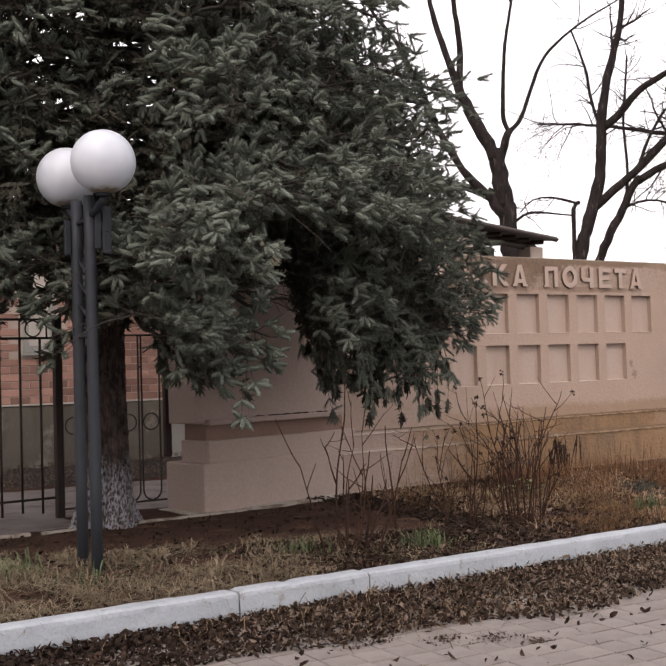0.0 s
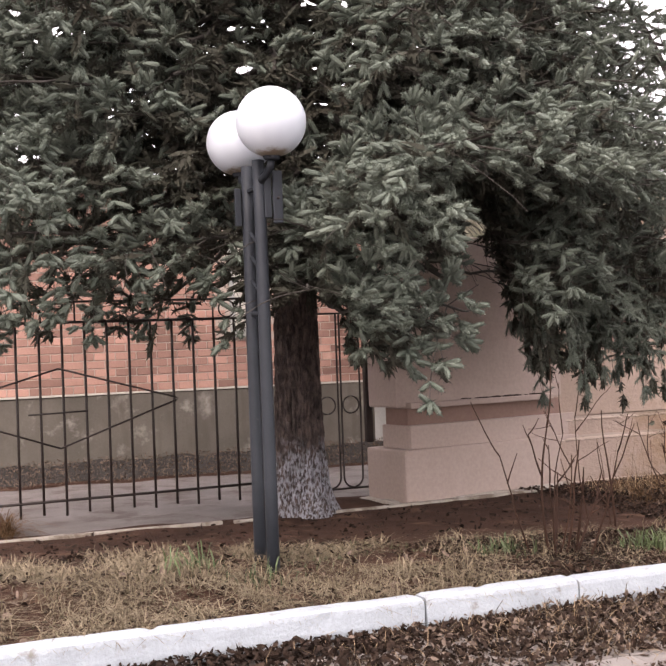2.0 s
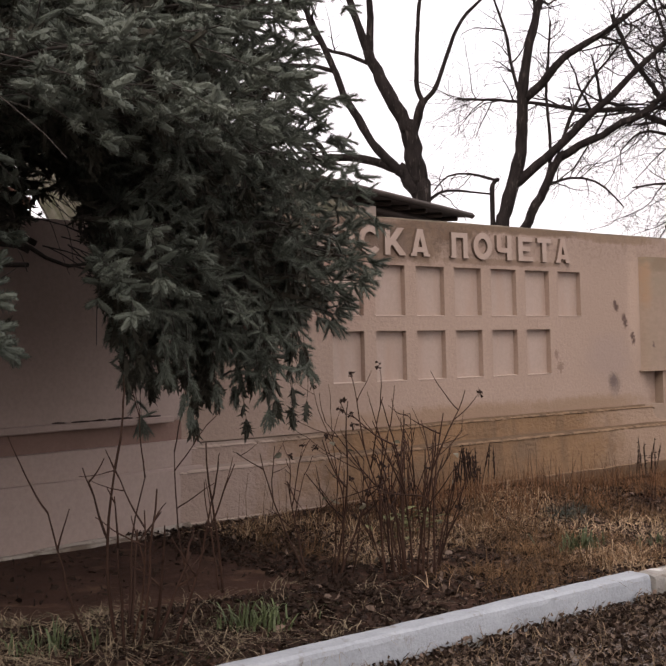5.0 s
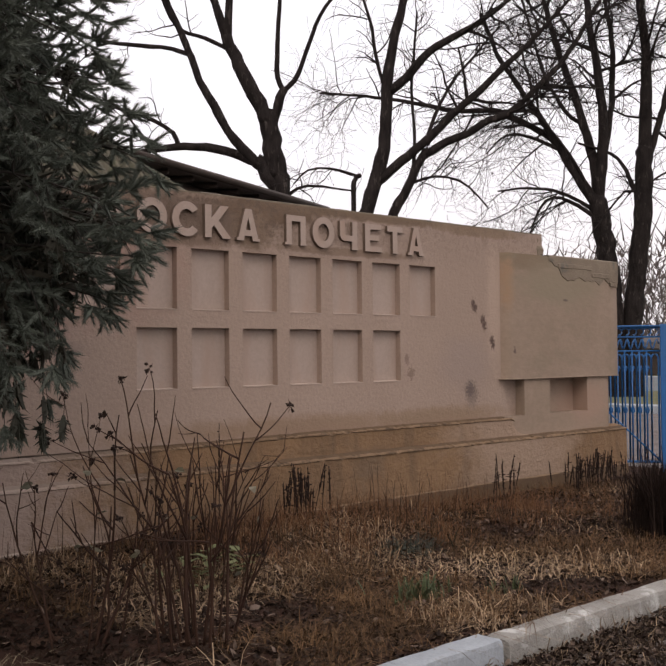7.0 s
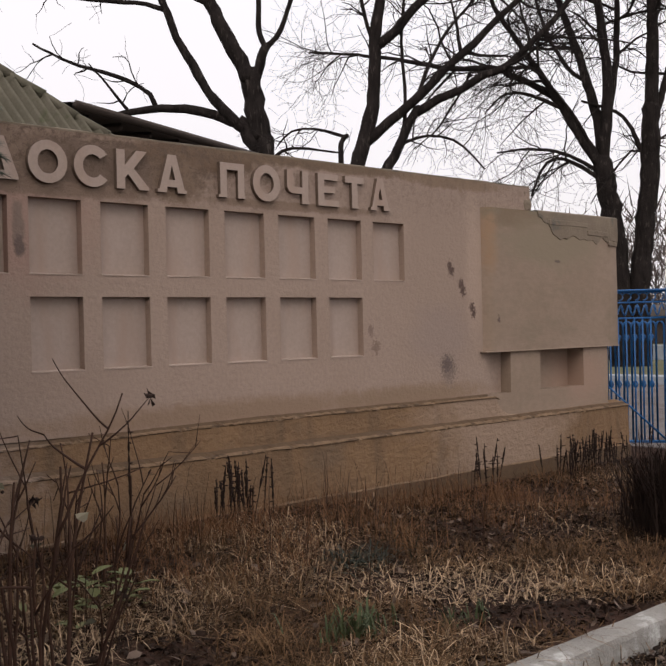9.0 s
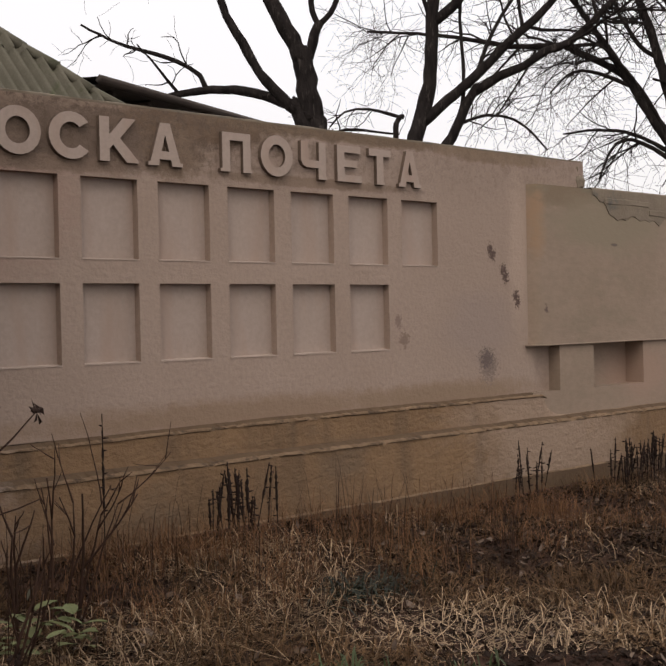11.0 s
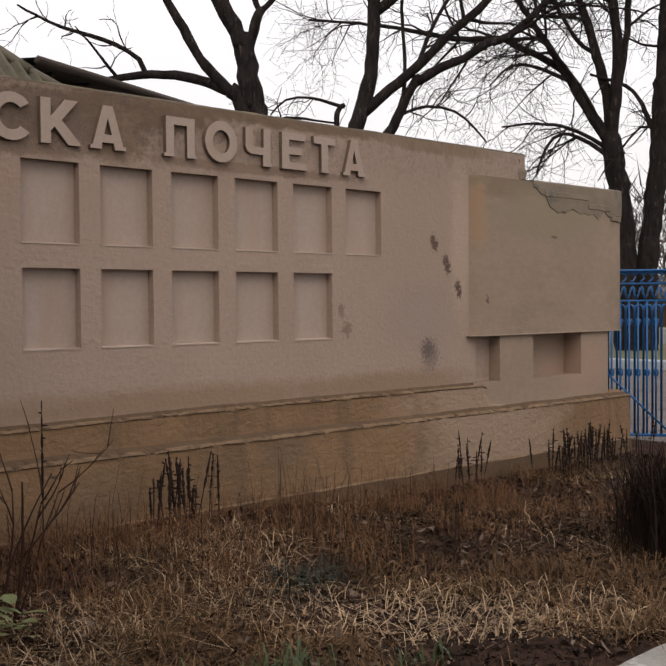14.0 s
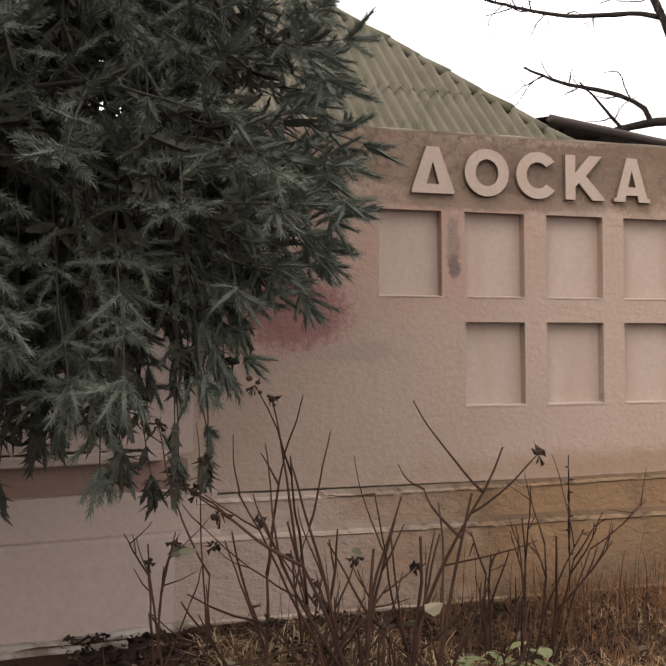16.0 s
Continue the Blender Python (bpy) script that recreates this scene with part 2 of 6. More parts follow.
# Old inner needles are browner; crown shade is also put into this dark tone.
SHADENEEDLE = material("old_shaded_inner_needles", (0.034, 0.04, 0.03), (0.038, 0.03, 0.022), 0.8, 1.3, 20, 0.0, 0.9, vary=0.4, spec=0.2)
SPRUCEBARK = material("spruce_bark", (0.115, 0.085, 0.075), (0.028, 0.02, 0.018), 0.95, 20, 60, 1.0, 0.4, dist=0.05, stretch=(1, 1, 0.5), stain=(0.012, 0.009, 0.008), stain_scale=16, stain_at=0.56)


def limewash(m):
    """Worn limewash on the foot of the trunk, with a ragged upper edge."""
    n, l = m.node_tree.nodes, m.node_tree.links
    b = n["Principled BSDF"]
    old = b.inputs["Base Color"].links[0].from_socket
    tc, sep, nz, wear = n.new("ShaderNodeTexCoord"), n.new("ShaderNodeSeparateXYZ"), n.new("ShaderNodeTexNoise"), n.new("ShaderNodeTexNoise")
    l.new(tc.outputs["Object"], sep.inputs[0]), l.new(tc.outputs["Object"], nz.inputs["Vector"])
    mw = n.new("ShaderNodeMapping")
    mw.inputs["Scale"].default_value = (2.2, 2.2, 0.9)
    l.new(tc.outputs["Object"], mw.inputs["Vector"]), l.new(mw.outputs[0], wear.inputs["Vector"])
    nz.inputs["Scale"].default_value, wear.inputs["Scale"].default_value, wear.inputs["Detail"].default_value = 7.0, 26.0, 9.0
    edge, r1, r2, mul, mx = n.new("ShaderNodeMath"), n.new("ShaderNodeMapRange"), n.new("ShaderNodeMapRange"), n.new("ShaderNodeMath"), n.new("ShaderNodeMix")
    edge.operation, edge.inputs[1].default_value = "MULTIPLY_ADD", 0.5
    l.new(nz.outputs["Fac"], edge.inputs[0]), l.new(sep.outputs["Z"], edge.inputs[2])
    r1.inputs["From Min"].default_value, r1.inputs["From Max"].default_value = 0.92, 0.72
    l.new(edge.outputs[0], r1.inputs["Value"])
    r2.inputs["From Min"].default_value, r2.inputs["From Max"].default_value = 0.43, 0.58
    l.new(wear.outputs["Fac"], r2.inputs["Value"])
    mul.operation = "MULTIPLY"
    l.new(r1.outputs[0], mul.inputs[0]), l.new(r2.outputs[0], mul.inputs[1])
    mx.data_type = "RGBA"
    mx.inputs["B"].default_value = (0.28, 0.28, 0.305, 1)
    l.new(mul.outputs[0], mx.inputs["Factor"]), l.new(old, mx.inputs["A"]), l.new(mx.outputs["Result"], b.inputs["Base Color"])


limewash(SPRUCEBARK)
TWIGWOOD = material("spruce_twig_wood", (0.05, 0.042, 0.036), (0.03, 0.026, 0.022), 0.9, 6, 50, 0.3, 0.7)
BARK = material("dark_bark", (0.034, 0.028, 0.026), (0.01, 0.0085, 0.008), 0.95, 7, 30, 1.0, 0.6, dist=0.04, stretch=(1, 1, 0.3), spec=0.06, stain=(0.07, 0.06, 0.054), stain_scale=9, stain_at=0.57)
REDSTEM = material("reddish_dry_weed", (0.235, 0.122, 0.06), (0.095, 0.05, 0.028), 0.8, 3, 50, 0.0, 0.8, vary=0.7, spec=0.08)
STEM = material("rose_stem", (0.052, 0.028, 0.019), (0.026, 0.014, 0.0105), 0.7, 6, 50, 0.2, 0.8, vary=0.35, spec=0.08)
DARKSTEM = material("withered_stalk", (0.032, 0.02, 0.016), (0.018, 0.013, 0.011), 0.9, 6, 50, 0.3, 0.8, vary=0.4, spec=0.08)
IRON = material("dark_painted_iron", (0.014, 0.011, 0.010), (0.028, 0.015, 0.012), 0.6, 8, 60, 0.3, 0.8, spec=0.4)
LAMPSTEEL = material("grey_blue_painted_steel", (0.017, 0.02, 0.026), (0.012, 0.0145, 0.019), 0.6, 7, 60, 0.1, 0.6, spec=0.3, stain=(0.06, 0.055, 0.052), stain_scale=6, stain_at=0.66)
BLUE = material("bright_blue_enamel", (0.008, 0.115, 0.32), (0.006, 0.085, 0.25), 0.4, 5, 50, 0.1, 0.6, spec=0.5)
OPAL = material("white_opal_globe", (0.45, 0.475, 0.515), (0.44, 0.465, 0.505), 0.35, 3, 40, 0.0, 0.6, spec=0.4, speck=0.0, spots=(((0.0, 2.53), (0.22, 0.06), (0.2, 0.16, 0.12), 16),))
BRICK = material("red_brick", (0.38, 0.222, 0.178), (0.29, 0.162, 0.128), 0.9, 5, 80, 0.5, 0.7, vary=0.75, stain=(0.46, 0.3, 0.24), stain_scale=2.5, stain_at=0.58)
MORTAR = material("lime_mortar", (0.45, 0.37, 0.32), (0.35, 0.285, 0.24), 0.95, 5, 80, 0.5, 0.6)
FOUNDATION = material("grey_foundation_render", (0.14, 0.124, 0.104), (0.09, 0.08, 0.066), 0.95, 1.2, 40, 0.4, 0.5, stain=(0.27, 0.245, 0.215), stain_scale=1.8, streak=(0.09, 0.078, 0.064))
SLATE = material("mossy_corrugated_sheet", (0.14, 0.126, 0.096), (0.08, 0.074, 0.052), 0.95, 2.5, 40, 0.5, 0.9, stain=(0.07, 0.072, 0.042), stain_scale=3)
OLDWOOD = material("grey_weathered_timber", (0.062, 0.047, 0.04), (0.034, 0.026, 0.022), 0.95, 5, 60, 0.7, 0.9, stretch=(0.2, 1, 1))
FELT = material("grey_roofing_felt", (0.13, 0.115, 0.105), (0.09, 0.08, 0.075), 0.95, 3, 50, 0.4, 0.8)
PALELEAF = material("pale_dead_leaves", (0.15, 0.11, 0.085), (0.07, 0.05, 0.04), 0.8, 3, 40, 0.2, 0.8, vary=0.6, spec=0.08)
WEEDLEAF = material("pale_green_leaf", (0.115, 0.145, 0.065), (0.17, 0.165, 0.07), 0.7, 8, 50, 0.2, 0.8, vary=0.4)
PALEWALL = material("pale_rendered_wall", (0.5, 0.47, 0.42), (0.4, 0.37, 0.33), 0.9, 2, 30, 0.2, 0.6)
FROND = material("rose_leaf", (0.10, 0.105, 0.07), (0.12, 0.095, 0.06), 0.7, 5, 40, 0.1, 0.9, vary=0.5)
HAZE = material("far_bare_wood", (0.115, 0.095, 0.088), (0.085, 0.072, 0.066), 0.95, 0.4, 6, 0.0, 0.8, vary=0.3)

GREYPAINT = material("grey_window_paint", (0.33, 0.33, 0.31), (0.26, 0.26, 0.245), 0.7, 3, 40, 0.1, 0.6)
opal = OPAL.node_tree.nodes["Principled BSDF"].inputs
opal["Subsurface Weight"].default_value, opal["Subsurface Scale"].default_value = 1.0, 0.35
opal["Subsurface Radius"].default_value = (0.3, 0.3, 0.3)


# ---- mesh helpers ----
def part(name, bm, mat, parent=None, label=""):
    """Links a bmesh as one mesh object, under a parent when given."""
    me = bpy.data.meshes.new(name)
    bm.to_mesh(me)
    bm.free()
    me.materials.append(mat)
    ob = new(name, me)
    ob.parent = parent
    if label:
        ob["label"] = label
    return ob


def thing(name, label, category, group="", kind="", at=(0, 0, 0), rz=0.0):
    ob = new(name)
    ob.matrix_world = pose(*at, 0, 0, rz)
    ob.empty_display_size = 0.1
    return tagged(ob, label, category, group, kind)


def box(bm, x0, x1, y0, y1, z0, z1, bevel=0.0, seg=1):
    made = bmesh.ops.create_cube(bm, size=1.0, matrix=Matrix.Translation(((x0 + x1) / 2, (y0 + y1) / 2, (z0 + z1) / 2)) @ Matrix.Diagonal((x1 - x0, y1 - y0, z1 - z0, 1)))
    if bevel:
        edges = list({e for v in made["verts"] for e in v.link_edges})
        bmesh.ops.bevel(bm, geom=edges, offset=bevel, segments=seg, affect="EDGES", profile=0.6)
    return bm


def boxed(x0, x1, y0, y1, z0, z1, bevel=0.0, seg=1):
    return box(bmesh.new(), x0, x1, y0, y1, z0, z1, bevel, seg)


def roughen(bm, amount, size, cuts=0):
    """Breaks the evenness of edges and faces a little."""
    if cuts:
        bmesh.ops.subdivide_edges(bm, edges=bm.edges[:], cuts=cuts, use_grid_fill=True)
    for v in bm.verts:
        v.co += noise.noise_vector(v.co * size) * amount
    return bm


class Tubes:
    """Gathers round bars along polylines into one mesh."""

    def __init__(self, sides=6):
        self.n, self.v, self.f, self.count = sides, [], [], 0

    def add(self, points, radii, cap=True):
        p = np.asarray(points, float)
        k = len(p)
        r = np.broadcast_to(np.asarray(radii, float), (k,))
        d = np.gradient(p, axis=0)
        d /= np.linalg.norm(d, axis=1)[:, None] + 1e-9
        ref = np.array([0.0, 0.0, 1.0]) if abs(d[0, 2]) < 0.9 else np.array([1.0, 0.0, 0.0])
        a = np.cross(d, ref)
        a /= np.linalg.norm(a, axis=1)[:, None] + 1e-9
        b = np.cross(d, a)
        w = np.arange(self.n) * 2 * np.pi / self.n
        ring = p[:, None] + r[:, None, None] * (np.cos(w)[None, :, None] * a[:, None] + np.sin(w)[None, :, None] * b[:, None])
        self.v.append(ring.reshape(-1, 3))
        n, c = self.n, self.count
        for i in range(k - 1):
            for j in range(n):
                q = (j + 1) % n
                self.f.append((c + i * n + j, c + i * n + q, c + (i + 1) * n + q, c + (i + 1) * n + j))
        if cap:
            self.f.append(tuple(c + j for j in reversed(range(n))))
            self.f.append(tuple(c + (k - 1) * n + j for j in range(n)))
        self.count += k * n
        return self

    def mesh(self, name, mat, parent=None, label="", smooth=True):
        me = bpy.data.meshes.new(name)
        me.from_pydata(np.concatenate(self.v).tolist(), [], self.f)
        me.materials.append(mat)
        if smooth:
            me.polygons.foreach_set("use_smooth", [True] * len(me.polygons))
        ob = new(name, me)
        ob.parent = parent
        if label:
            ob["label"] = label
        return ob


def triangles(name, pts, mat, parent=None, label=""):
    """One mesh out of an array of loose triangles (k, 3, 3)."""
    pts = np.asarray(pts, np.float32)
    k = len(pts)
    me = bpy.data.meshes.new(name)
    me.vertices.add(k * 3), me.loops.add(k * 3), me.polygons.add(k)
    me.vertices.foreach_set("co", pts.ravel())
    me.loops.foreach_set("vertex_index", np.arange(k * 3, dtype=np.int32))
    me.polygons.foreach_set("loop_start", np.arange(0, k * 3, 3, dtype=np.int32))
    me.polygons.foreach_set("loop_total", np.full(k, 3, np.int32))
    me.update(calc_edges=True)
    me.materials.append(mat)
    ob = new(name, me)
    ob.parent = parent
    if label:
        ob["label"] = label
    return ob


rng = np.random.default_rng(7)


def smooth(a, b, v):
    v = np.clip((v - a) / (b - a), 0, 1)
    return v * v * (3 - 2 * v)


# ---- the lie of the land ----
def kerb_y(x):
    return -3.70 + 0.04 * np.clip(x, -30, 12)


def kerb_z(x):
    return -0.04 - 0.016 * np.clip(x, -12, 8)


def land(x, y):
    """Height of the ground: pavement, kerb, mounded bed, yard behind the wall."""
    x, y = np.asarray(x, float), np.asarray(y, float)
    yk, zk = kerb_y(x), kerb_z(x)
    mid = -0.075 - 0.042 * np.clip(x, -7.5, 1.2)
    low = zk - 0.185
    wall = 0.02 + 0.01 * np.clip(-x - 3, 0, 3) - 0.13 * smooth(2.0, 4.6, x)
    z = low + (zk - 0.035 - low) * smooth(yk - 0.02, yk + 0.02, y)
    z = z + (mid - (zk - 0.035)) * smooth(yk + 0.05, yk + 0.85, y)
    z = z + (wall - mid) * smooth(yk + 0.9, -0.7, y)
    far = smooth(8.0, 9.0, x)
    return z * (1 - far) + (-0.1) * far


def land_v(x, y):
    """The same with clods."""
    bump = np.array([noise.noise(Vector((a * 1.7, b * 1.7, 0))) * 0.02 + noise.noise(Vector((a * 7, b * 7, 3))) * 0.012 for a, b in zip(np.ravel(x), np.ravel(y))]).reshape(np.shape(x))
    bed = (np.asarray(y) > kerb_y(x) + 0.1) & (np.asarray(x) < 8.5)
    return land(x, y) + bump * bed


def build_ground():
    far = [-400, -200, -100, -50, -30, -20, -15]
    xs = np.array(far + list(np.arange(-12, 10.01, 0.14)) + [11, 12, 14, 17, 20, 30, 50, 100, 200, 400.0])
    ys = np.array([-400, -200, -100, -50, -30, -20, -15, -12, -10, -8, -7, -6.5, -6, -5.5, -5] + list(np.arange(-4.6, 0.61, 0.1)) + [1, 1.5, 2, 3, 4, 6, 8, 10, 15, 20, 30, 50, 100, 200, 400.0])
    gx, gy = np.meshgrid(xs, ys)
    gz = land_v(gx, gy)
    nx, ny = len(xs), len(ys)
    verts = np.stack([gx, gy, gz], -1).reshape(-1, 3)
    faces = [(j * nx + i, j * nx + i + 1, (j + 1) * nx + i + 1, (j + 1) * nx + i) for j in range(ny - 1) for i in range(nx - 1)]
    me = bpy.data.meshes.new("ground")
    me.from_pydata(verts.tolist(), [], faces)
    for m in (SOIL, ASPHALT, LAWN):
        me.materials.append(m)
    slot = []
    for j in range(ny - 1):
        for i in range(nx - 1):
            x, y = (xs[i] + xs[i + 1]) / 2, (ys[j] + ys[j + 1]) / 2
            if x > 8.6:
                slot.append(2 if 20 < x < 32 or x > 50 else 1)
            elif y < kerb_y(x):
                slot.append(1)
            else:
                slot.append(1 if (-0.45 if x < -4.35 else 0.3) < y < 3.0 and x < -1 else 0)
    me.polygons.foreach_set("material_index", slot)
    me.polygons.foreach_set("use_smooth", [True] * len(me.polygons))
    tagged(new("ground", me), "bare brown soil bed, asphalt yard and road sheet", "ground", kind="structure")


build_ground()


# ---- kerb ----
def build_kerb():
    kerb = thing("kerb", "whitewashed concrete kerb of long worn stones", "kerb", kind="structure")
    stones = [(-11.6, -8.1, WHITEWASH, 0.0), (-8.1, -4.69, WHITEWASH, 0.0), (-4.67, -3.62, WHITEWASH, 0.004), (-3.605, 0.17, WHITEWASH, -0.003), (0.23, 3.6, WORNKERB, -0.02), (3.62, 7.4, WORNKERB, -0.02)]
    for k, (a, b, mat, lift) in enumerate(stones):
        bm = bmesh.new()
        n = max(4, int((b - a) / 0.035))
        prof = [(-0.085, -0.3), (-0.084, -0.12), (-0.08, -0.035), (-0.074, -0.012), (-0.055, 0.0), (0.0, 0.002), (0.055, 0.0), (0.072, -0.018), (0.08, -0.3)]
        rows = []
        for i in range(n + 1):
            x = a + (b - a) * i / n
            row = []
            for dy, dz in prof:
                j = noise.noise_vector(Vector((x * 5, dy * 20 + k, dz * 9))) * 0.006
                chip = 0.05 * max(0.0, noise.noise(Vector((x * 6, dz * 14, 3 + k))) + 0.4 * noise.noise(Vector((x * 19, dy * 30, k))) - 0.5) * (-0.1 < dz)
                end = 0.009 * (i in (0, n)) * (dz > -0.1)
                row.append(bm.verts.new((x + (j.x if 0 < i < n else j.x * 2), float(kerb_y(x)) + dy * (1 - chip * 6) + j.y, float(kerb_z(x)) + lift + dz + j.z * 0.8 - chip - end)))
            rows.append(row)
        for r, s in zip(rows, rows[1:]):
            for q in range(len(prof) - 1):
                bm.faces.new((r[q], s[q], s[q + 1], r[q + 1]))
        bm.faces.new(rows[0]), bm.faces.new(rows[-1][::-1])
        bmesh.ops.recalc_face_normals(bm, faces=bm.faces[:])
        part("kerb_stone", bm, mat, kerb, "" if mat is WHITEWASH else "grey concrete stone with flaked whitewash")


build_kerb()


# ---- the honour board wall ----
TOP = 2.77
PITCH, WIDE = 0.545, 0.395
ROW_TOP, ROW_LOW = (1.795, 2.298), (1.147, 1.642)


def relief(bm, xs, zs, depth, y0=0.0):
    """A wall face of cells, each set back by depth(i, j); closes the steps between the cells."""
    nx, nz = len(xs) - 1, len(zs) - 1
    d = [[depth(i, j) for j in range(nz)] for i in range(nx)]

    def quad(*p):
        bm.faces.new([bm.verts.new(q) for q in p])

    for i in range(nx):
        for j in range(nz):
            a, b, lo, hi, y = xs[i], xs[i + 1], zs[j], zs[j + 1], y0 + d[i][j]
            quad((a, y, lo), (b, y, lo), (b, y, hi), (a, y, hi))
            if i + 1 < nx and d[i + 1][j] != d[i][j]:
                v = y0 + d[i + 1][j]
                quad((b, y, lo), (b, v, lo), (b, v, hi), (b, y, hi))
            if j + 1 < nz and d[i][j + 1] != d[i][j]:
                v = y0 + d[i][j + 1]
                quad((a, y, hi), (b, y, hi), (b, v, hi), (a, v, hi))
    bmesh.ops.remove_doubles(bm, verts=bm.verts[:], dist=0.0005)
    bmesh.ops.recalc_face_normals(bm, faces=bm.faces[:])


def build_wall():
    wall = thing("wall_south", "pink plastered board wall with recessed panels and raised letters", "wall", kind="structure")
    xs = [-1.25]
    for k in range(8):
        xs += [k * PITCH, k * PITCH + WIDE]
    xs += [5.40]
    zs = [0.70, ROW_LOW[0], ROW_LOW[1], ROW_TOP[0], ROW_TOP[1], TOP - 0.015]

    def depth(i, j):
        k = (i - 1) // 2
        if i % 2 == 1 and 0 <= k < 8 and i < len(xs) - 2:
            if j == 3 or (j == 1 and 1 <= k <= 6):
                return 0.062
        return 0.0

    bm = bmesh.new()
    relief(bm, xs, zs, depth)
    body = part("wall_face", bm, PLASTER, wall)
    body.data.materials.append(PANEL)
    for p in body.data.polygons:
        if abs(p.normal.y) > 0.9 and p.center.y > 0.03:
            p.material_index = 1
    bm = boxed(-1.25, 6.136, 0.075, 0.34, -0.3, TOP - 0.002, 0.012, 2)
    part("wall_core", roughen(bm, 0.006, 3.0, 5), PLASTER, wall)
    part("wall_end", roughen(boxed(5.401, 6.135, 0.0, 0.09, 2.48, TOP - 0.012, 0.004, 1), 0.004, 3, 4), PLASTER, wall)
    # rough cement skin along the top
    bm = bmesh.new()
    n = 90
    rows = []
    for i in range(n + 1):
        x = -1.25 + (6.137 + 1.25) * i / n
        h = noise.noise(Vector((x * 4, 0, 0))) * 0.006
        rows.append([bm.verts.new(q) for q in ((x, 0.0, TOP - 0.014), (x, 0.0 + h, TOP - 0.002), (x, 0.02, TOP + 0.004 + h), (x, 0.3, TOP + 0.006 + h), (x, 0.345, TOP - 0.02))])
    for r, s in zip(rows, rows[1:]):
        for q in range(4):
            bm.faces.new((r[q], s[q], s[q + 1], r[q + 1]))
    part("coping", bm, CEMENT, wall, "thin grey weathered cement coping")
    # sloping lips at the foot of the panels
    for k in range(8):
        for row in ((ROW_TOP[0],) if k in (0, 7) else (ROW_TOP[0], ROW_LOW[0])):
            a, b = k * PITCH - 0.004, k * PITCH + WIDE + 0.004
            bm = bmesh.new()
            v = [bm.verts.new(q) for q in ((a, -0.004, row - 0.007), (b, -0.004, row - 0.007), (b, -0.004, row - 0.001), (a, -0.004, row - 0.001), (a, 0.064, row + 0.007), (b, 0.064, row + 0.007))]
            bm.faces.new((v[0], v[1], v[2], v[3])), bm.faces.new((v[3], v[2], v[5], v[4]))
            bm.faces.new((v[1], v[5], v[2])), bm.faces.new((v[0], v[3], v[4]))
            part("panel_sill", bm, SILLPLASTER, wall)
    return wall


WALL = build_wall()


def moulding():
    """The stepped foot of the wall, uneven from hand plastering."""
    foot = thing("wall_base", "ochre stained plaster base with two stepped ledges", "wall base", kind="structure")
    prof = [(0.004, 0.718), (-0.042, 0.7), (-0.058, 0.692), (-0.061, 0.682), (-0.05, 0.674), (-0.052, 0.498), (-0.11, 0.479), (-0.138, 0.47), (-0.144, 0.458), (-0.132, 0.449), (-0.138, 0.04), (-0.153, 0.03), (-0.165, -0.3)]
    bm = bmesh.new()
    n = 380
    rows = []
    for i in range(n + 1):
        x = -1.22 + (7.72 + 1.22) * i / n
        fade = float(smooth(5.4, 5.8, x))
        row = []
        for k, (y, z) in enumerate(prof):
            w = noise.noise(Vector((x * 2.2, k * 0.37, 1))) * 0.006 + noise.noise(Vector((x * 9, k * 0.3, 5))) * 0.004
            if k < 5:
                y, z = y + (0.03 - y) * fade, z - 0.03 * float(smooth(3.0, -0.5, x)) - (z - 0.52) * fade
            chip = -0.017 * max(0.0, noise.noise(Vector((x * 17, k * 0.2, 9))) + 0.25 * noise.noise(Vector((x * 50, k, 2))) - 0.05) * (k in (1, 2, 3, 6, 7, 8))
            row.append(bm.verts.new((x, y + w * (k > 0) - chip * 2, z + w * 0.8 + chip)))
        rows.append(row)
    for r, s in zip(rows, rows[1:]):
        for q in range(len(prof) - 1):
            bm.faces.new((r[q], r[q + 1], s[q + 1], s[q]))
    bm.faces.new(rows[0]), bm.faces.new(rows[-1][::-1])
    bmesh.ops.recalc_face_normals(bm, faces=bm.faces[:])
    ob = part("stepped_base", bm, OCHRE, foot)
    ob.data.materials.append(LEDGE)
    ob.data.materials.append(GRIMESHADE)
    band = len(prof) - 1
    # slot 2, dirt with painted shade, lies under the lips and in the corners
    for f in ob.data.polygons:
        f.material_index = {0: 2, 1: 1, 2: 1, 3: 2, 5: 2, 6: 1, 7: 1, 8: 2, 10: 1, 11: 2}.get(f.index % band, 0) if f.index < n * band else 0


moulding()


# ---- letters ----
def arc(cx, cz, rx, rz, a0, a1, n=22):
    return [(cx + rx * math.cos(radians(a0 + (a1 - a0) * i / n)), cz + rz * math.sin(radians(a0 + (a1 - a0) * i / n))) for i in range(n + 1)]


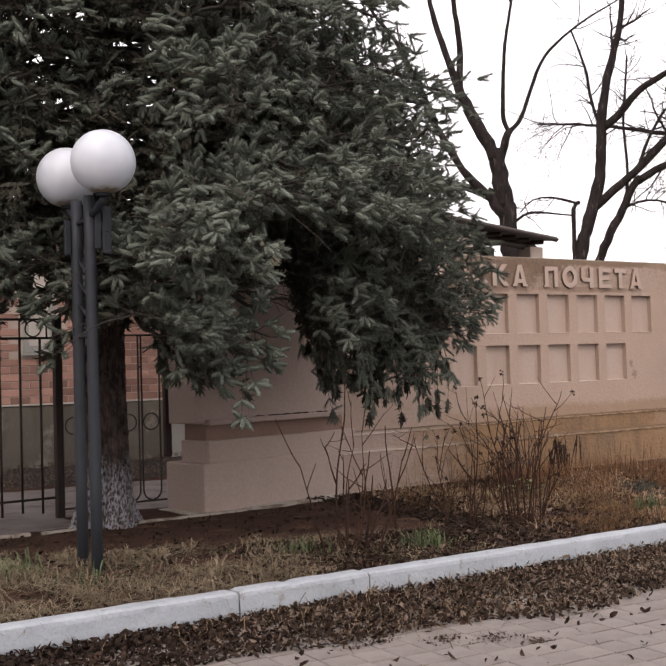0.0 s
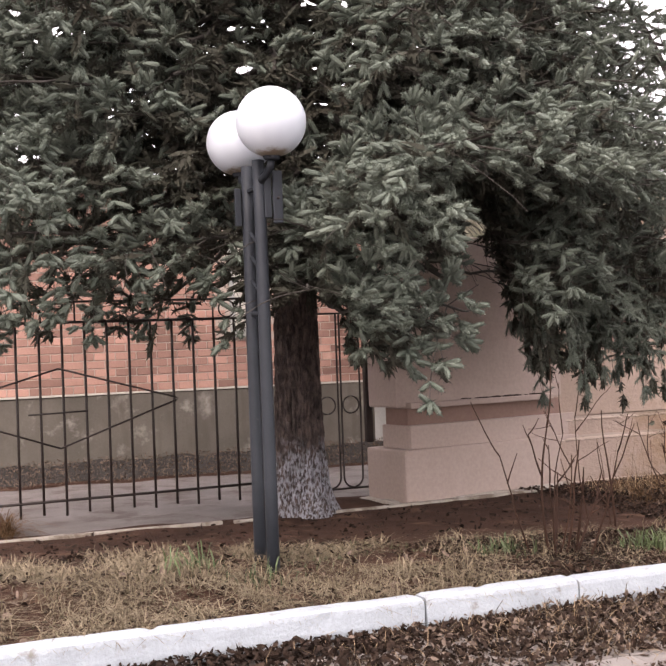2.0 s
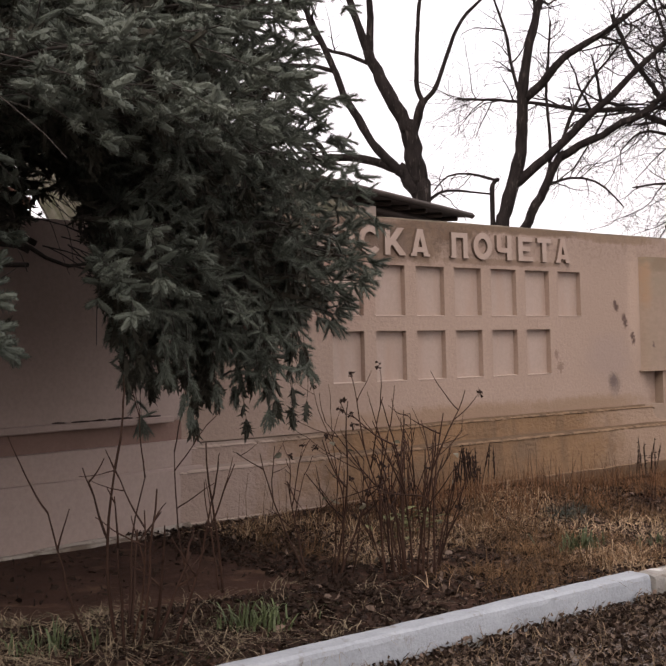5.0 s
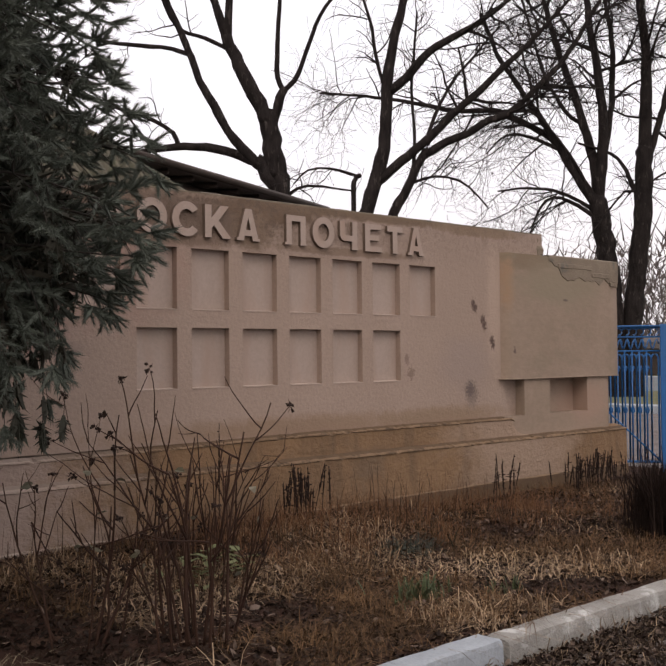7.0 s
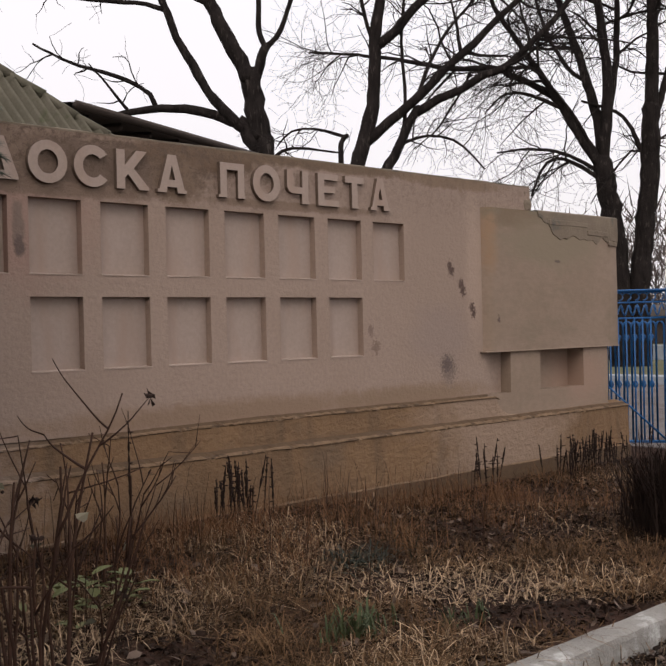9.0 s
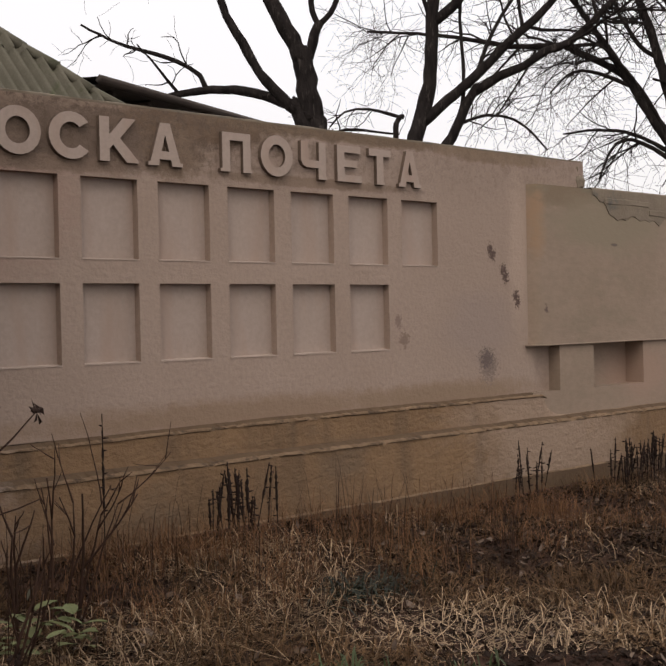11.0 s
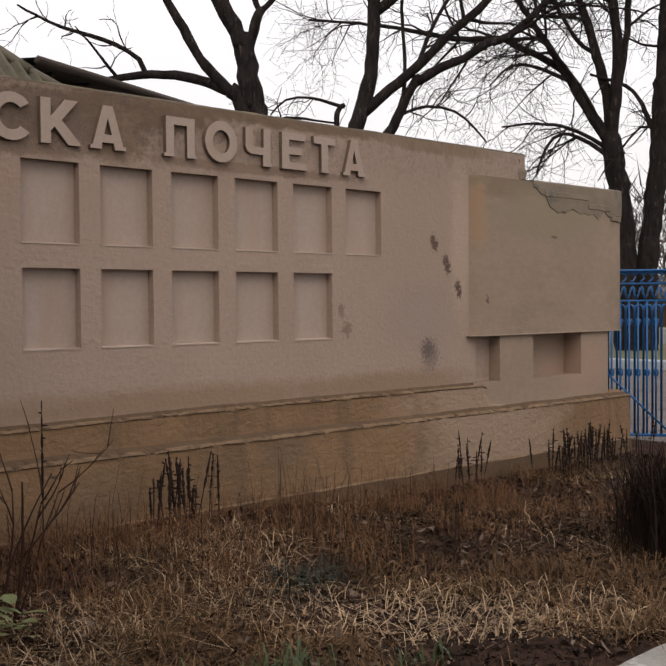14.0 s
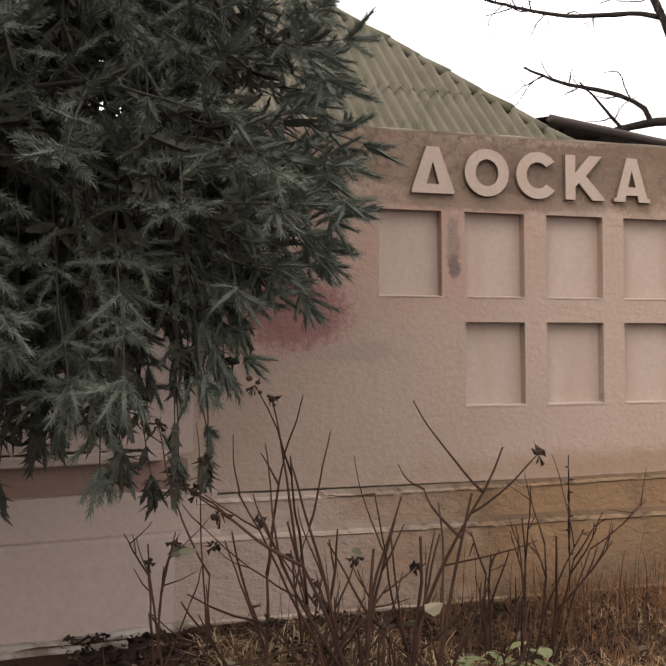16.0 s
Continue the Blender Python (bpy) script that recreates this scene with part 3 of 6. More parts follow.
def glyph(kind):
    """Outlines of one heavy block letter, one unit high: the outer loop first, then any hole."""
    t = 0.2
    if kind == "О":
        return [arc(0.46, 0.5, 0.48, 0.52, 0, 343), arc(0.46, 0.5, 0.25, 0.29, 0, 343)]
    if kind == "С":
        return [arc(0.46, 0.5, 0.48, 0.52, 38, 322) + arc(0.46, 0.5, 0.25, 0.29, 318, 42)]
    if kind == "Д":
        return [[(0, 0), (0, 0.07), (0.31, 1.0), (0.58, 1.0), (0.9, 0.07), (0.9, 0)], [(0.31, 0.2), (0.45, 0.68), (0.58, 0.2)]]
    if kind == "А":
        return [[(-0.03, 0), (-0.03, 0.09), (0.03, 0.09), (0.31, 1.0), (0.58, 1.0), (0.86, 0.09), (0.93, 0.09), (0.93, 0), (0.63, 0), (0.6, 0.15), (0.29, 0.15), (0.26, 0)], [(0.34, 0.34), (0.445, 0.72), (0.55, 0.34)]]
    if kind == "К":
        return [[(0, 0), (0, 1), (0.24, 1), (0.24, 0.6), (0.58, 1.0), (0.9, 1.0), (0.5, 0.54), (0.95, 0.06), (0.95, 0), (0.66, 0), (0.33, 0.38), (0.24, 0.29), (0.24, 0)]]
    if kind == "П":
        return [[(-0.03, 0), (-0.03, 0.08), (0.03, 0.08), (0.03, 1), (0.92, 1), (0.92, 0.08), (0.95, 0.08), (0.95, 0), (0.68, 0), (0.68, 0.8), (0.27, 0.8), (0.27, 0)]]
    if kind == "Ч":
        return [[(0.0, 1), (0.24, 1), (0.24, 0.56), (0.3, 0.5), (0.62, 0.5), (0.62, 1), (0.86, 1), (0.86, 0.08), (0.9, 0.08), (0.9, 0), (0.6, 0), (0.6, 0.3), (0.2, 0.3), (0.07, 0.36), (0.0, 0.48)]]
    if kind == "Е":
        return [[(0, 0), (0, 1), (0.82, 1), (0.82, 0.81), (0.25, 0.81), (0.25, 0.6), (0.7, 0.6), (0.7, 0.41), (0.25, 0.41), (0.25, 0.19), (0.86, 0.19), (0.86, 0)]]
    return [[(0.3, 0), (0.3, 0.8), (0.0, 0.8), (0.0, 1), (0.86, 1), (0.86, 0.8), (0.56, 0.8), (0.56, 0.08), (0.6, 0.08), (0.6, 0)]]


def build_letter(kind, x, width, z0, tall, parent):
    bm = bmesh.new()
    loops = glyph(kind)
    wide = max(p[0] for p in loops[0])
    edges = []
    for loop in loops:
        vs = [bm.verts.new((x + p[0] / wide * width, -0.031, z0 + p[1] * tall)) for p in loop]
        edges += [bm.edges.new((a, b)) for a, b in zip(vs, vs[1:] + vs[:1])]
    bmesh.ops.triangle_fill(bm, edges=edges, use_beauty=True, use_dissolve=False)
    front = bm.faces[:]
    rim = [e for e in bm.edges if len(e.link_faces) == 1]
    made = bmesh.ops.extrude_edge_only(bm, edges=rim)
    for v in (g for g in made["geom"] if isinstance(g, bmesh.types.BMVert)):
        v.co.y = 0.008
        c = Vector((x + width / 2, v.co.y, z0 + tall / 2))
        v.co += (v.co - c).normalized() * 0.004
    bmesh.ops.recalc_face_normals(bm, faces=bm.faces[:])
    for f in front:
        if f.is_valid and f.normal.y > 0:
            f.normal_flip()
    ob = part("letter", bm, PANEL, parent)
    ob.data.materials.append(LETTEREDGE)
    # The sides take the darker edge tone, the front keeps the panel tone.
    for f in ob.data.polygons:
        f.material_index = int(abs(f.normal.y) < 0.7)


def build_letters():
    spots = [("Д", 0.195, 0.27), ("О", 0.54, 0.285), ("С", 0.88, 0.255), ("К", 1.21, 0.27), ("А", 1.56, 0.25),
             ("П", 2.115, 0.25), ("О", 2.45, 0.275), ("Ч", 2.80, 0.24), ("Е", 3.14, 0.24), ("Т", 3.455, 0.225), ("А", 3.77, 0.235)]
    for kind, x, w in spots:
        build_letter(kind, x, w, 2.395, 0.275 if kind in "ДОСКА" else 0.265, WALL)


build_letters()


# ---- pylons ----
def build_left_pylon():
    p = thing("pylon", "pink plastered pylon with a projecting shelf and stepped base", "pylon", kind="structure", at=(-1.25, -0.12, 0), rz=10)
    part("base_block", roughen(boxed(-1.9, 0.3, -0.02, 0.62, -0.3, 0.515, 0.02, 2), 0.006, 4, 3), PINKBASE, p)
    part("footing", roughen(boxed(-2.0, 0.1, -0.1, 0.66, -0.3, 0.04, 0.02, 1), 0.03, 7, 5), EDGING, p, "rough dirty whitewashed footing strip")
    part("moulding_block", roughen(boxed(-1.79, 0.3, 0.03, 0.5, 0.51, 0.735, 0.012, 2), 0.004, 4, 3), PINKBASE, p)
    part("neck", roughen(boxed(-1.775, 0.3, 0.095, 0.46, 0.73, 0.9, 0.008, 1), 0.004, 4, 2), NECKBAND, p, "brown recessed band")
    part("shelf", roughen(boxed(-1.79, 0.0, 0.0, 0.4, 0.893, 0.948, 0.008, 1), 0.005, 5, 4), PINKBASE, p, "thin projecting plaster shelf")
    part("upper_block", roughen(boxed(-1.9, 0.3, 0.09, 0.56, 0.905, 2.53, 0.02, 2), 0.005, 3, 4), PINKBASE, p)
    # a dark crack of litter on the shelf
    bm = bmesh.new()
    for k in range(26):
        x = -1.1 + 1.05 * rng.random()
        s = 0.012 + 0.02 * rng.random()
        bmesh.ops.create_icosphere(bm, subdivisions=1, radius=s, matrix=Matrix.Translation((x, 0.05 + 0.03 * rng.random(), 0.951)) @ Matrix.Diagonal((2.0, 0.8, 0.35, 1)))
    part("shelf_litter", bm, DARKSTEM, p, "dark rotted leaves on the shelf")


def build_right_pylon():
    p = thing("pylon", "tan plastered pylon with pockets under its overhanging block", "pylon", kind="structure", at=(5.29, 0, 0))
    F, R = -0.075, 2.36
    bm = bmesh.new()
    plan = [(0.02, 0.004), (0.055, F + 0.04), (0.085, F + 0.014), (0.11, F + 0.002), (0.14, F)] + [(0.14 + (R - 0.155) * k / 14, F) for k in range(1, 15)] + [(R, F + 0.015), (R, 0.33)]
    rows = []
    for k in range(15):
        zz = 1.125 + (2.515 - 1.125) * k / 14
        rows.append([bm.verts.new((x, y + 0.006 * noise.noise(Vector((x * 2.5, zz * 2.5, 7))), zz)) for x, y in plan])
    for r, s in zip(rows, rows[1:]):
        for q in range(len(plan) - 1):
            bm.faces.new((r[q], r[q + 1], s[q + 1], s[q]))
    for zz in (1.125, 2.515):
        bm.faces.new([bm.verts.new((x, y, zz)) for x, y in plan])
    bmesh.ops.recalc_face_normals(bm, faces=bm.faces[:])
    block = part("upper_block", bm, PYLON, p)
    block.data.polygons.foreach_set("use_smooth", [len(f.vertices) == 4 for f in block.data.polygons])
    part("drip_edge", roughen(boxed(-0.02, R + 0.005, F - 0.004, 0.02, 1.117, 1.129, 0.003, 1), 0.002, 6, 5), PYLON, p)
    bm = bmesh.new()
    n = 46
    prev = None
    for i in range(n + 1):
        x = 0.86 + (R + 0.005 - 0.86) * i / n
        low = 2.5 - 0.24 * float(smooth(0.8, 1.25, x)) + 0.05 * noise.noise(Vector((x * 3, 2, 0))) + 0.05 * noise.noise(Vector((x * 9, 5, 0)))
        y = F - 0.007 + 0.004 * noise.noise(Vector((x * 7, 1, 0)))
        low = min(low, 2.5)
        row = [bm.verts.new(q) for q in ((x, F + 0.001, low), (x, y, low + 0.006), (x, y - 0.003, low * 0.5 + 1.26), (x, y, 2.52), (x, F + 0.01, 2.532), (x, 0.335, 2.53))]
        if prev:
            for a in range(5):
                bm.faces.new((prev[a], row[a], row[a + 1], prev[a + 1]))
        prev = row
    part("broken_render", bm, CEMENT, p, "crumbled grey render along the top")
    for k, (x, z, w) in enumerate(((1.4, 2.42, 0.36), (1.96, 2.34, 0.2), (2.25, 2.24, 0.09))):
        bm = boxed(x - w, x + w, F - 0.014, F + 0.002, z - 0.03, z + 0.025, 0.006, 1)
        part("render_flake", roughen(bm, 0.014, 5 + k, 3), CEMENT, p)
    bm = bmesh.new()
    xs, zs = [0.02, 0.40, 0.90, 1.69, 2.15], [0.47, 0.715, 1.13]
    relief(bm, xs, zs, lambda i, j: 0.2 if (i in (0, 2) and j == 1) else 0.0, -0.045)
    part("pocket_face", bm, PYLON, p, "recessed face with two shadowed pockets")
    part("lower_core", boxed(0.03, 2.145, 0.17, 0.32, 0.3, 1.14), PYLON, p)
    part("side_cheek", boxed(2.151, 2.175, -0.044, 0.3, 0.47, 1.124, 0.004), PYLON, p)
    part("base_block", roughen(boxed(0.1, 2.425, -0.1, 0.4, -0.3, 0.44, 0.012, 2), 0.004, 4, 4), PYLON, p)
    part("broken_corner", roughen(boxed(0.735, 0.852, -0.01, 0.06, 2.52, 2.73, 0.012, 1), 0.03, 11, 5), CEMENT, p, "crumbling bare cement at the wall end")


build_left_pylon()
build_right_pylon()


# ---- edging strip by the fence ----
def build_strip():
    s = thing("edging", "low whitewashed edging strip along the fence", "edging", kind="structure")
    for a, b, y0, y1 in ((-9.5, -4.93, -0.62, -0.62), (-4.83, -1.5, -0.66, -0.42)):
        bm = bmesh.new()
        n = int((b - a) / 0.1)
        prev = None
        for i in range(n + 1):
            x = a + (b - a) * i / n
            y = y0 + (y1 - y0) * i / n + 0.01 * noise.noise(Vector((x * 3, 0, 0)))
            z = float(land(x, y)) + 0.03 + 0.008 * noise.noise(Vector((x * 5, 2, 0)))
            row = [bm.verts.new(q) for q in ((x, y - 0.035, z - 0.13), (x, y - 0.03, z - 0.016), (x, y - 0.022, z - 0.01), (x, y + 0.025, z - 0.01), (x, y + 0.035, z - 0.13))]
            if prev:
                for q in range(4):
                    bm.faces.new((prev[q], row[q], row[q + 1], prev[q + 1]))
            else:
                bm.faces.new(row[::-1])
            prev = row
        bm.faces.new(prev)
        part("edging_length", bm, EDGING, s)


build_strip()


# ---- iron gate and fence on the left ----
def ring(tubes, c, r, wire, n=22):
    tubes.add([(c[0] + r * math.cos(a), c[1], c[2] + r * math.sin(a)) for a in np.linspace(0, 2 * math.pi, n + 1)], wire, cap=False)


def build_gate():
    g = thing("iron_gate", "dark iron rod gate with a diamond ornament", "gate", at=(0, 0.32, 0), group="iron fence")
    y = 0.0
    left, right = -8.3, -4.36
    top, low = 1.81, 0.215

    def bar(name, pts, r):
        Tubes(6).add(pts, r).mesh(name, IRON, g)

    bar("bottom_rail", [(left, y, low), (right, y, low + 0.02)], 0.014)
    bar("top_rail", [(left, y, top), (right, y, top)], 0.014)
    bar("upper_rail", [(left, y, top + 0.185), (right, y, top + 0.185)], 0.012)
    x = right - 0.12
    k = 0
    while x > left:
        bar("rod", [(x, y, 0.09 + 0.02 * (k % 2)), (x, y, top)], 0.0125)
        x -= 0.2
        k += 1
    for x in (right - 0.05, right - 0.32, right - 1.6, right - 1.9):
        bar("short_rod", [(x, y, top), (x, y, top + 0.185)], 0.009)
    for cx in (right - 0.185, right - 1.75, right - 3.3):
        t = Tubes(5)
        ring(t, (cx, y, top + 0.093), 0.078, 0.008)
        t.mesh("ring", IRON, g)
    c = (-6.12, y - 0.012)
    w, up, dn, mid = 1.05, 1.40, 0.69, 1.066
    for s in (-1, 1):
        bar("diamond_bar", [(c[0], c[1], up), (c[0] + s * w, c[1], mid + 0.03)], 0.0095)
        bar("diamond_bar", [(c[0], c[1], dn), (c[0] + s * w, c[1], mid)], 0.0095)
        bar("diamond_tip", [(c[0] + s * w, c[1], mid + 0.03), (c[0] + s * (w + 0.035), c[1], mid + 0.015), (c[0] + s * w, c[1], mid)], 0.0095)
    bar("cross_bar", [(c[0] - 0.27, c[1], 1.0), (c[0] + 0.25, c[1], 1.012)], 0.009)


def build_fence_panel():
    f = thing("iron_fence_panel", "narrow dark iron fence panel with rings and looped bars", "fence", at=(0, 0.32, 0), group="iron fence")
    y = 0.0

    def bar(name, pts, r):
        Tubes(6).add(pts, r).mesh(name, IRON, f)

    a, b = -4.26, -3.12
    bar("bottom_rail", [(a, y, 0.11), (b, y, 0.11)], 0.011)
    bar("top_rail", [(a, y, 1.83), (b, y, 1.83)], 0.011)
    w = 0.2
    for x in (-3.92, -3.545):
        pts = [(x - w / 2, y, 1.83)] + [(x + w / 2 * math.cos(t), y, 0.22 + 0.1 * math.sin(t)) for t in np.linspace(math.pi, 2 * math.pi, 10)] + [(x + w / 2, y, 1.83)]
        bar("loop_bar", pts, 0.0095)
    pts = [(-3.31 - w / 2, y, 1.83)] + [(-3.31 + w / 2 * math.cos(t), y, 0.22 + 0.1 * math.sin(t)) for t in np.linspace(math.pi, 2 * math.pi, 10)] + [(-3.31 + w / 2, y, 1.83)]
    bar("loop_bar", pts, 0.0095)
    for z in (0.46, 1.5):
        bar("tie", [(-3.445, y, z), (-3.41 + 0.0, y, z)], 0.009)
        bar("tie", [(-3.82, y, z), (-3.645, y, z)], 0.009)
    for x in (-3.92, -3.56, -3.31, -4.15):
        t = Tubes(5)
        ring(t, (x, y, 0.93), 0.085, 0.008)
        t.mesh("ring", IRON, f)
    p = thing("fence_post", "dark square iron fence post beside the pylon", "post", at=(0, 0, 0), group="iron posts")
    part("shaft", boxed(-3.16, -3.09, 0.29, 0.36, 0.55, 1.95, 0.006), IRON, p)
    p = thing("gate_post", "square dark iron gate post", "post", at=(0, 0, 0), group="iron posts")
    part("shaft", boxed(-4.345, -4.265, 0.28, 0.36, -0.05, 2.02, 0.008), IRON, p)
    part("cap", boxed(-4.355, -4.255, 0.27, 0.37, 2.02, 2.035, 0.004), IRON, p)


build_gate()
build_fence_panel()


# ---- street lamp with two opal globes ----
def build_lamp():
    lamp = thing("street_lamp", "twin-pole grey street lamp with two white opal globes", "street lamp", at=(-5.31, -3.08, 0.1))
    for k, (s, bx) in enumerate(((-1, -0.02), (1, -0.02))):
        y = s * 0.13
        Tubes(14).add([(bx, y, -0.2), (bx, y, 0.6), (bx, y * 0.96, 2.2), (bx, y * 0.9, 2.56)], [0.04, 0.04, 0.039, 0.038]).mesh("pole", LAMPSTEEL, lamp)
        bm = bmesh.new()
        bmesh.ops.create_uvsphere(bm, u_segments=48, v_segments=32, radius=0.212)
        for v in bm.verts:
            v.co = v.co + Vector((0, s * 0.335, 2.755))
        for f in bm.faces:
            f.smooth = True
        globe = part("globe", bm, OPAL, lamp, "white opal glass globe")
        bm = bmesh.new()
        bmesh.ops.create_cone(bm, cap_ends=True, segments=24, radius1=0.045, radius2=0.06, depth=0.03, matrix=Matrix.Translation((0, s * 0.325, 2.545)))
        part("collar", bm, LAMPSTEEL, lamp)
        Tubes(8).add([(bx, y * 0.92, 2.42), (0, s * 0.22, 2.46), (0, s * 0.3, 2.5), (0, s * 0.31, 2.53)], 0.024).mesh("neck", LAMPSTEEL, lamp)
    for z in (1.78, 1.93, 2.08):
        Tubes(6).add([(-0.02, -0.1, z - 0.06), (-0.02, 0.1, z + 0.06)], 0.011).mesh("brace", LAMPSTEEL, lamp)
    for z in (1.62, 2.4):
        part("spacer", boxed(-0.035, -0.005, -0.1, 0.1, z - 0.012, z + 0.012, 0.003), LAMPSTEEL, lamp)
    for x0, x1, y, z0, z1 in ((0.0, 0.045, -0.155, 2.2, 2.47), (0.05, 0.11, -0.175, 2.165, 2.49), (-0.108, -0.065, 0.12, 2.18, 2.42)):
        part("bracket_plate", boxed(x0, x1, y - 0.012, y + 0.012, z0, z1, 0.004), LAMPSTEEL, lamp)
    bm = bmesh.new()
    bmesh.ops.create_uvsphere(bm, u_segments=8, v_segments=6, radius=0.009, matrix=Matrix.Translation((0.08, -0.19, 2.32)))
    part("bolt", bm, IRON, lamp)


build_lamp()


# ---- brick house behind the fence ----
HOUSE_Y = 4.0
WIN_X0, WIN_X1 = -3.44, -3.02


def build_house():
    h = thing("brick_house", "low red brick house on a grey rendered foundation", "house")
    part("wall", boxed(-11.0, -1.5, HOUSE_Y - 0.012, HOUSE_Y + 0.35, 0.9, 3.6), MORTAR, h, "mortar joints of the brick wall")
    bm = boxed(-11.05, -1.45, HOUSE_Y - 0.05, HOUSE_Y + 0.4, -0.2, 1.03, 0.015, 1)
    part("foundation", roughen(bm, 0.012, 2, 5), FOUNDATION, h)
    part("ledge", roughen(boxed(-11.05, -1.45, HOUSE_Y - 0.062, HOUSE_Y + 0.02, 1.028, 1.05, 0.004, 1), 0.004, 3, 4), PALEWALL, h, "pale cement ledge")
    part("roof", roughen(boxed(-11.4, -1.2, HOUSE_Y - 0.4, HOUSE_Y + 4.0, 3.6, 3.72, 0.01, 1), 0.01, 2, 2), FELT, h)
    win = part("window", boxed(WIN_X0, WIN_X1, HOUSE_Y - 0.03, HOUSE_Y + 0.05, 1.72, 3.1, 0.01), GREYPAINT, h, "grey painted narrow window")
    part("pane", boxed(WIN_X0 + 0.07, WIN_X1 - 0.07, HOUSE_Y - 0.036, HOUSE_Y - 0.031, 1.82, 3.02), PALEWALL, win, "pale curtained pane")
    part("sill", boxed(WIN_X0 - 0.04, WIN_X1 + 0.04, HOUSE_Y - 0.08, HOUSE_Y - 0.031, 1.69, 1.72, 0.004), GREYPAINT, win)
    return h


HOUSE = build_house()


def build_house_bed():
    bm = bmesh.new()
    prev = None
    for i in range(90):
        x = -11 + i * 0.11
        row = []
        for y, z in ((3.25, 0.0), (3.4, 0.05), (3.6, 0.12), (3.8, 0.18), (3.96, 0.22)):
            row.append(bm.verts.new((x, y + 0.06 * noise.noise(Vector((x, y, 0))), z + 0.05 * noise.noise(Vector((x * 3, y * 3, 1))))))
        if prev:
            for a in range(4):
                bm.faces.new((prev[a], row[a], row[a + 1], prev[a + 1]))
        prev = row
    tagged(part("house_bed", bm, JOINTDIRT), "raised soil bed with dead leaves along the house", "flower bed", kind="structure")
    rg = np.random.default_rng(17)
    n = 7000
    y = 3.2 + 0.75 * rg.random(n)
    c = np.stack([-11 + 9.8 * rg.random(n), y, np.interp(y, (3.25, 3.4, 3.6, 3.8, 3.96), (0.02, 0.07, 0.14, 0.2, 0.24)) + 0.04 * rg.random(n)], 1)
    d, u = rg.normal(size=(n, 3)), rg.normal(size=(n, 3))
    d, u = d / np.linalg.norm(d, axis=1)[:, None] * 0.024, u / np.linalg.norm(u, axis=1)[:, None] * 0.016
    tagged(triangles("bed_leaves", np.stack([c - d, c + d, c + u], 1), PALELEAF), "pale dead leaves heaped along the house", "leaf litter", kind="stuff")


build_house_bed()


# ---- sheds behind the wall ----
def corrugated(bm, origin, along, down, length, run, waves, amp, thick=0.012):
    """A sheet with waves across 'along', running down the slope."""
    along, down = Vector(along).normalized(), Vector(down).normalized()
    up = along.cross(down).normalized()
    if up.z < 0:
        up = -up
    n = waves * 6
    rows = []
    for i in range(n + 1):
        s = length * i / n
        h = amp * math.cos(2 * math.pi * i / 6)
        base = Vector(origin) + along * s + up * h
        rows.append([bm.verts.new(base), bm.verts.new(base + down * run), bm.verts.new(base + down * run - up * thick), bm.verts.new(base - up * thick)])
    for r, s in zip(rows, rows[1:]):
        for q in range(4):
            bm.faces.new((r[q], s[q], s[(q + 1) % 4], r[(q + 1) % 4]))


def build_slate_shed():
    s = thing("slate_shed", "shed with a hipped mossy corrugated sheet roof", "shed")
    # the roof plane that faces the wall; its waves run straight down, cut off by the hip
    ridge_r, eave_r = Vector((1.3, 5.9, 5.55)), Vector((4.2, 2.9, 2.8))
    x0, wave = -1.0, 0.13
    for lo, hi in ((0.0, 0.53), (0.5, 1.0)):
        bm = bmesh.new()
        n = int((4.2 - x0) / wave * 6)
        prev = None
        for i in range(n + 1):
            x = x0 + (4.2 - x0) * i / n
            top = 0.0 if x < 1.3 else (x - 1.3) / 2.9
            if top > hi - 0.01:
                break
            h = 0.046 * math.cos(2 * math.pi * i / 6) + 0.05 + 0.012 * (lo > 0.2) * -1
            row = []
            for t in (max(top, lo), hi):
                row.append(bm.verts.new((x, 5.9 - 3.0 * t - h * 0.68, 5.55 - 2.75 * t + h * 0.73 + 0.01 * noise.noise(Vector((x, t * 4, 0))))))
            if prev:
                bm.faces.new((prev[0], row[0], row[1], prev[1]))
            prev = row
        ob = part("roof_sheet", bm, SLATE, s)
        ob.data.polygons.foreach_set("use_smooth", [True] * len(ob.data.polygons))
    # hip side and ridge caps
    bm = bmesh.new()
    v = [bm.verts.new(q) for q in (ridge_r, eave_r, (4.2, 8.9, 2.8))]
    bm.faces.new(v)
    part("hip_plane", bm, SLATE, s)
    hip = [ridge_r.lerp(eave_r, i / 12) + Vector((0, 0, 0.05 + 0.015 * (i % 2))) for i in range(13)]
    for a, b in zip(hip, hip[1:]):
        Tubes(7).add([a, a.lerp(b, 1.15)], [0.045, 0.06]).mesh("hip_cap", SLATE, s)
    part("wall", boxed(-0.8, 3.9, 3.3, 8.6, -0.2, 2.8), PALEWALL, s)


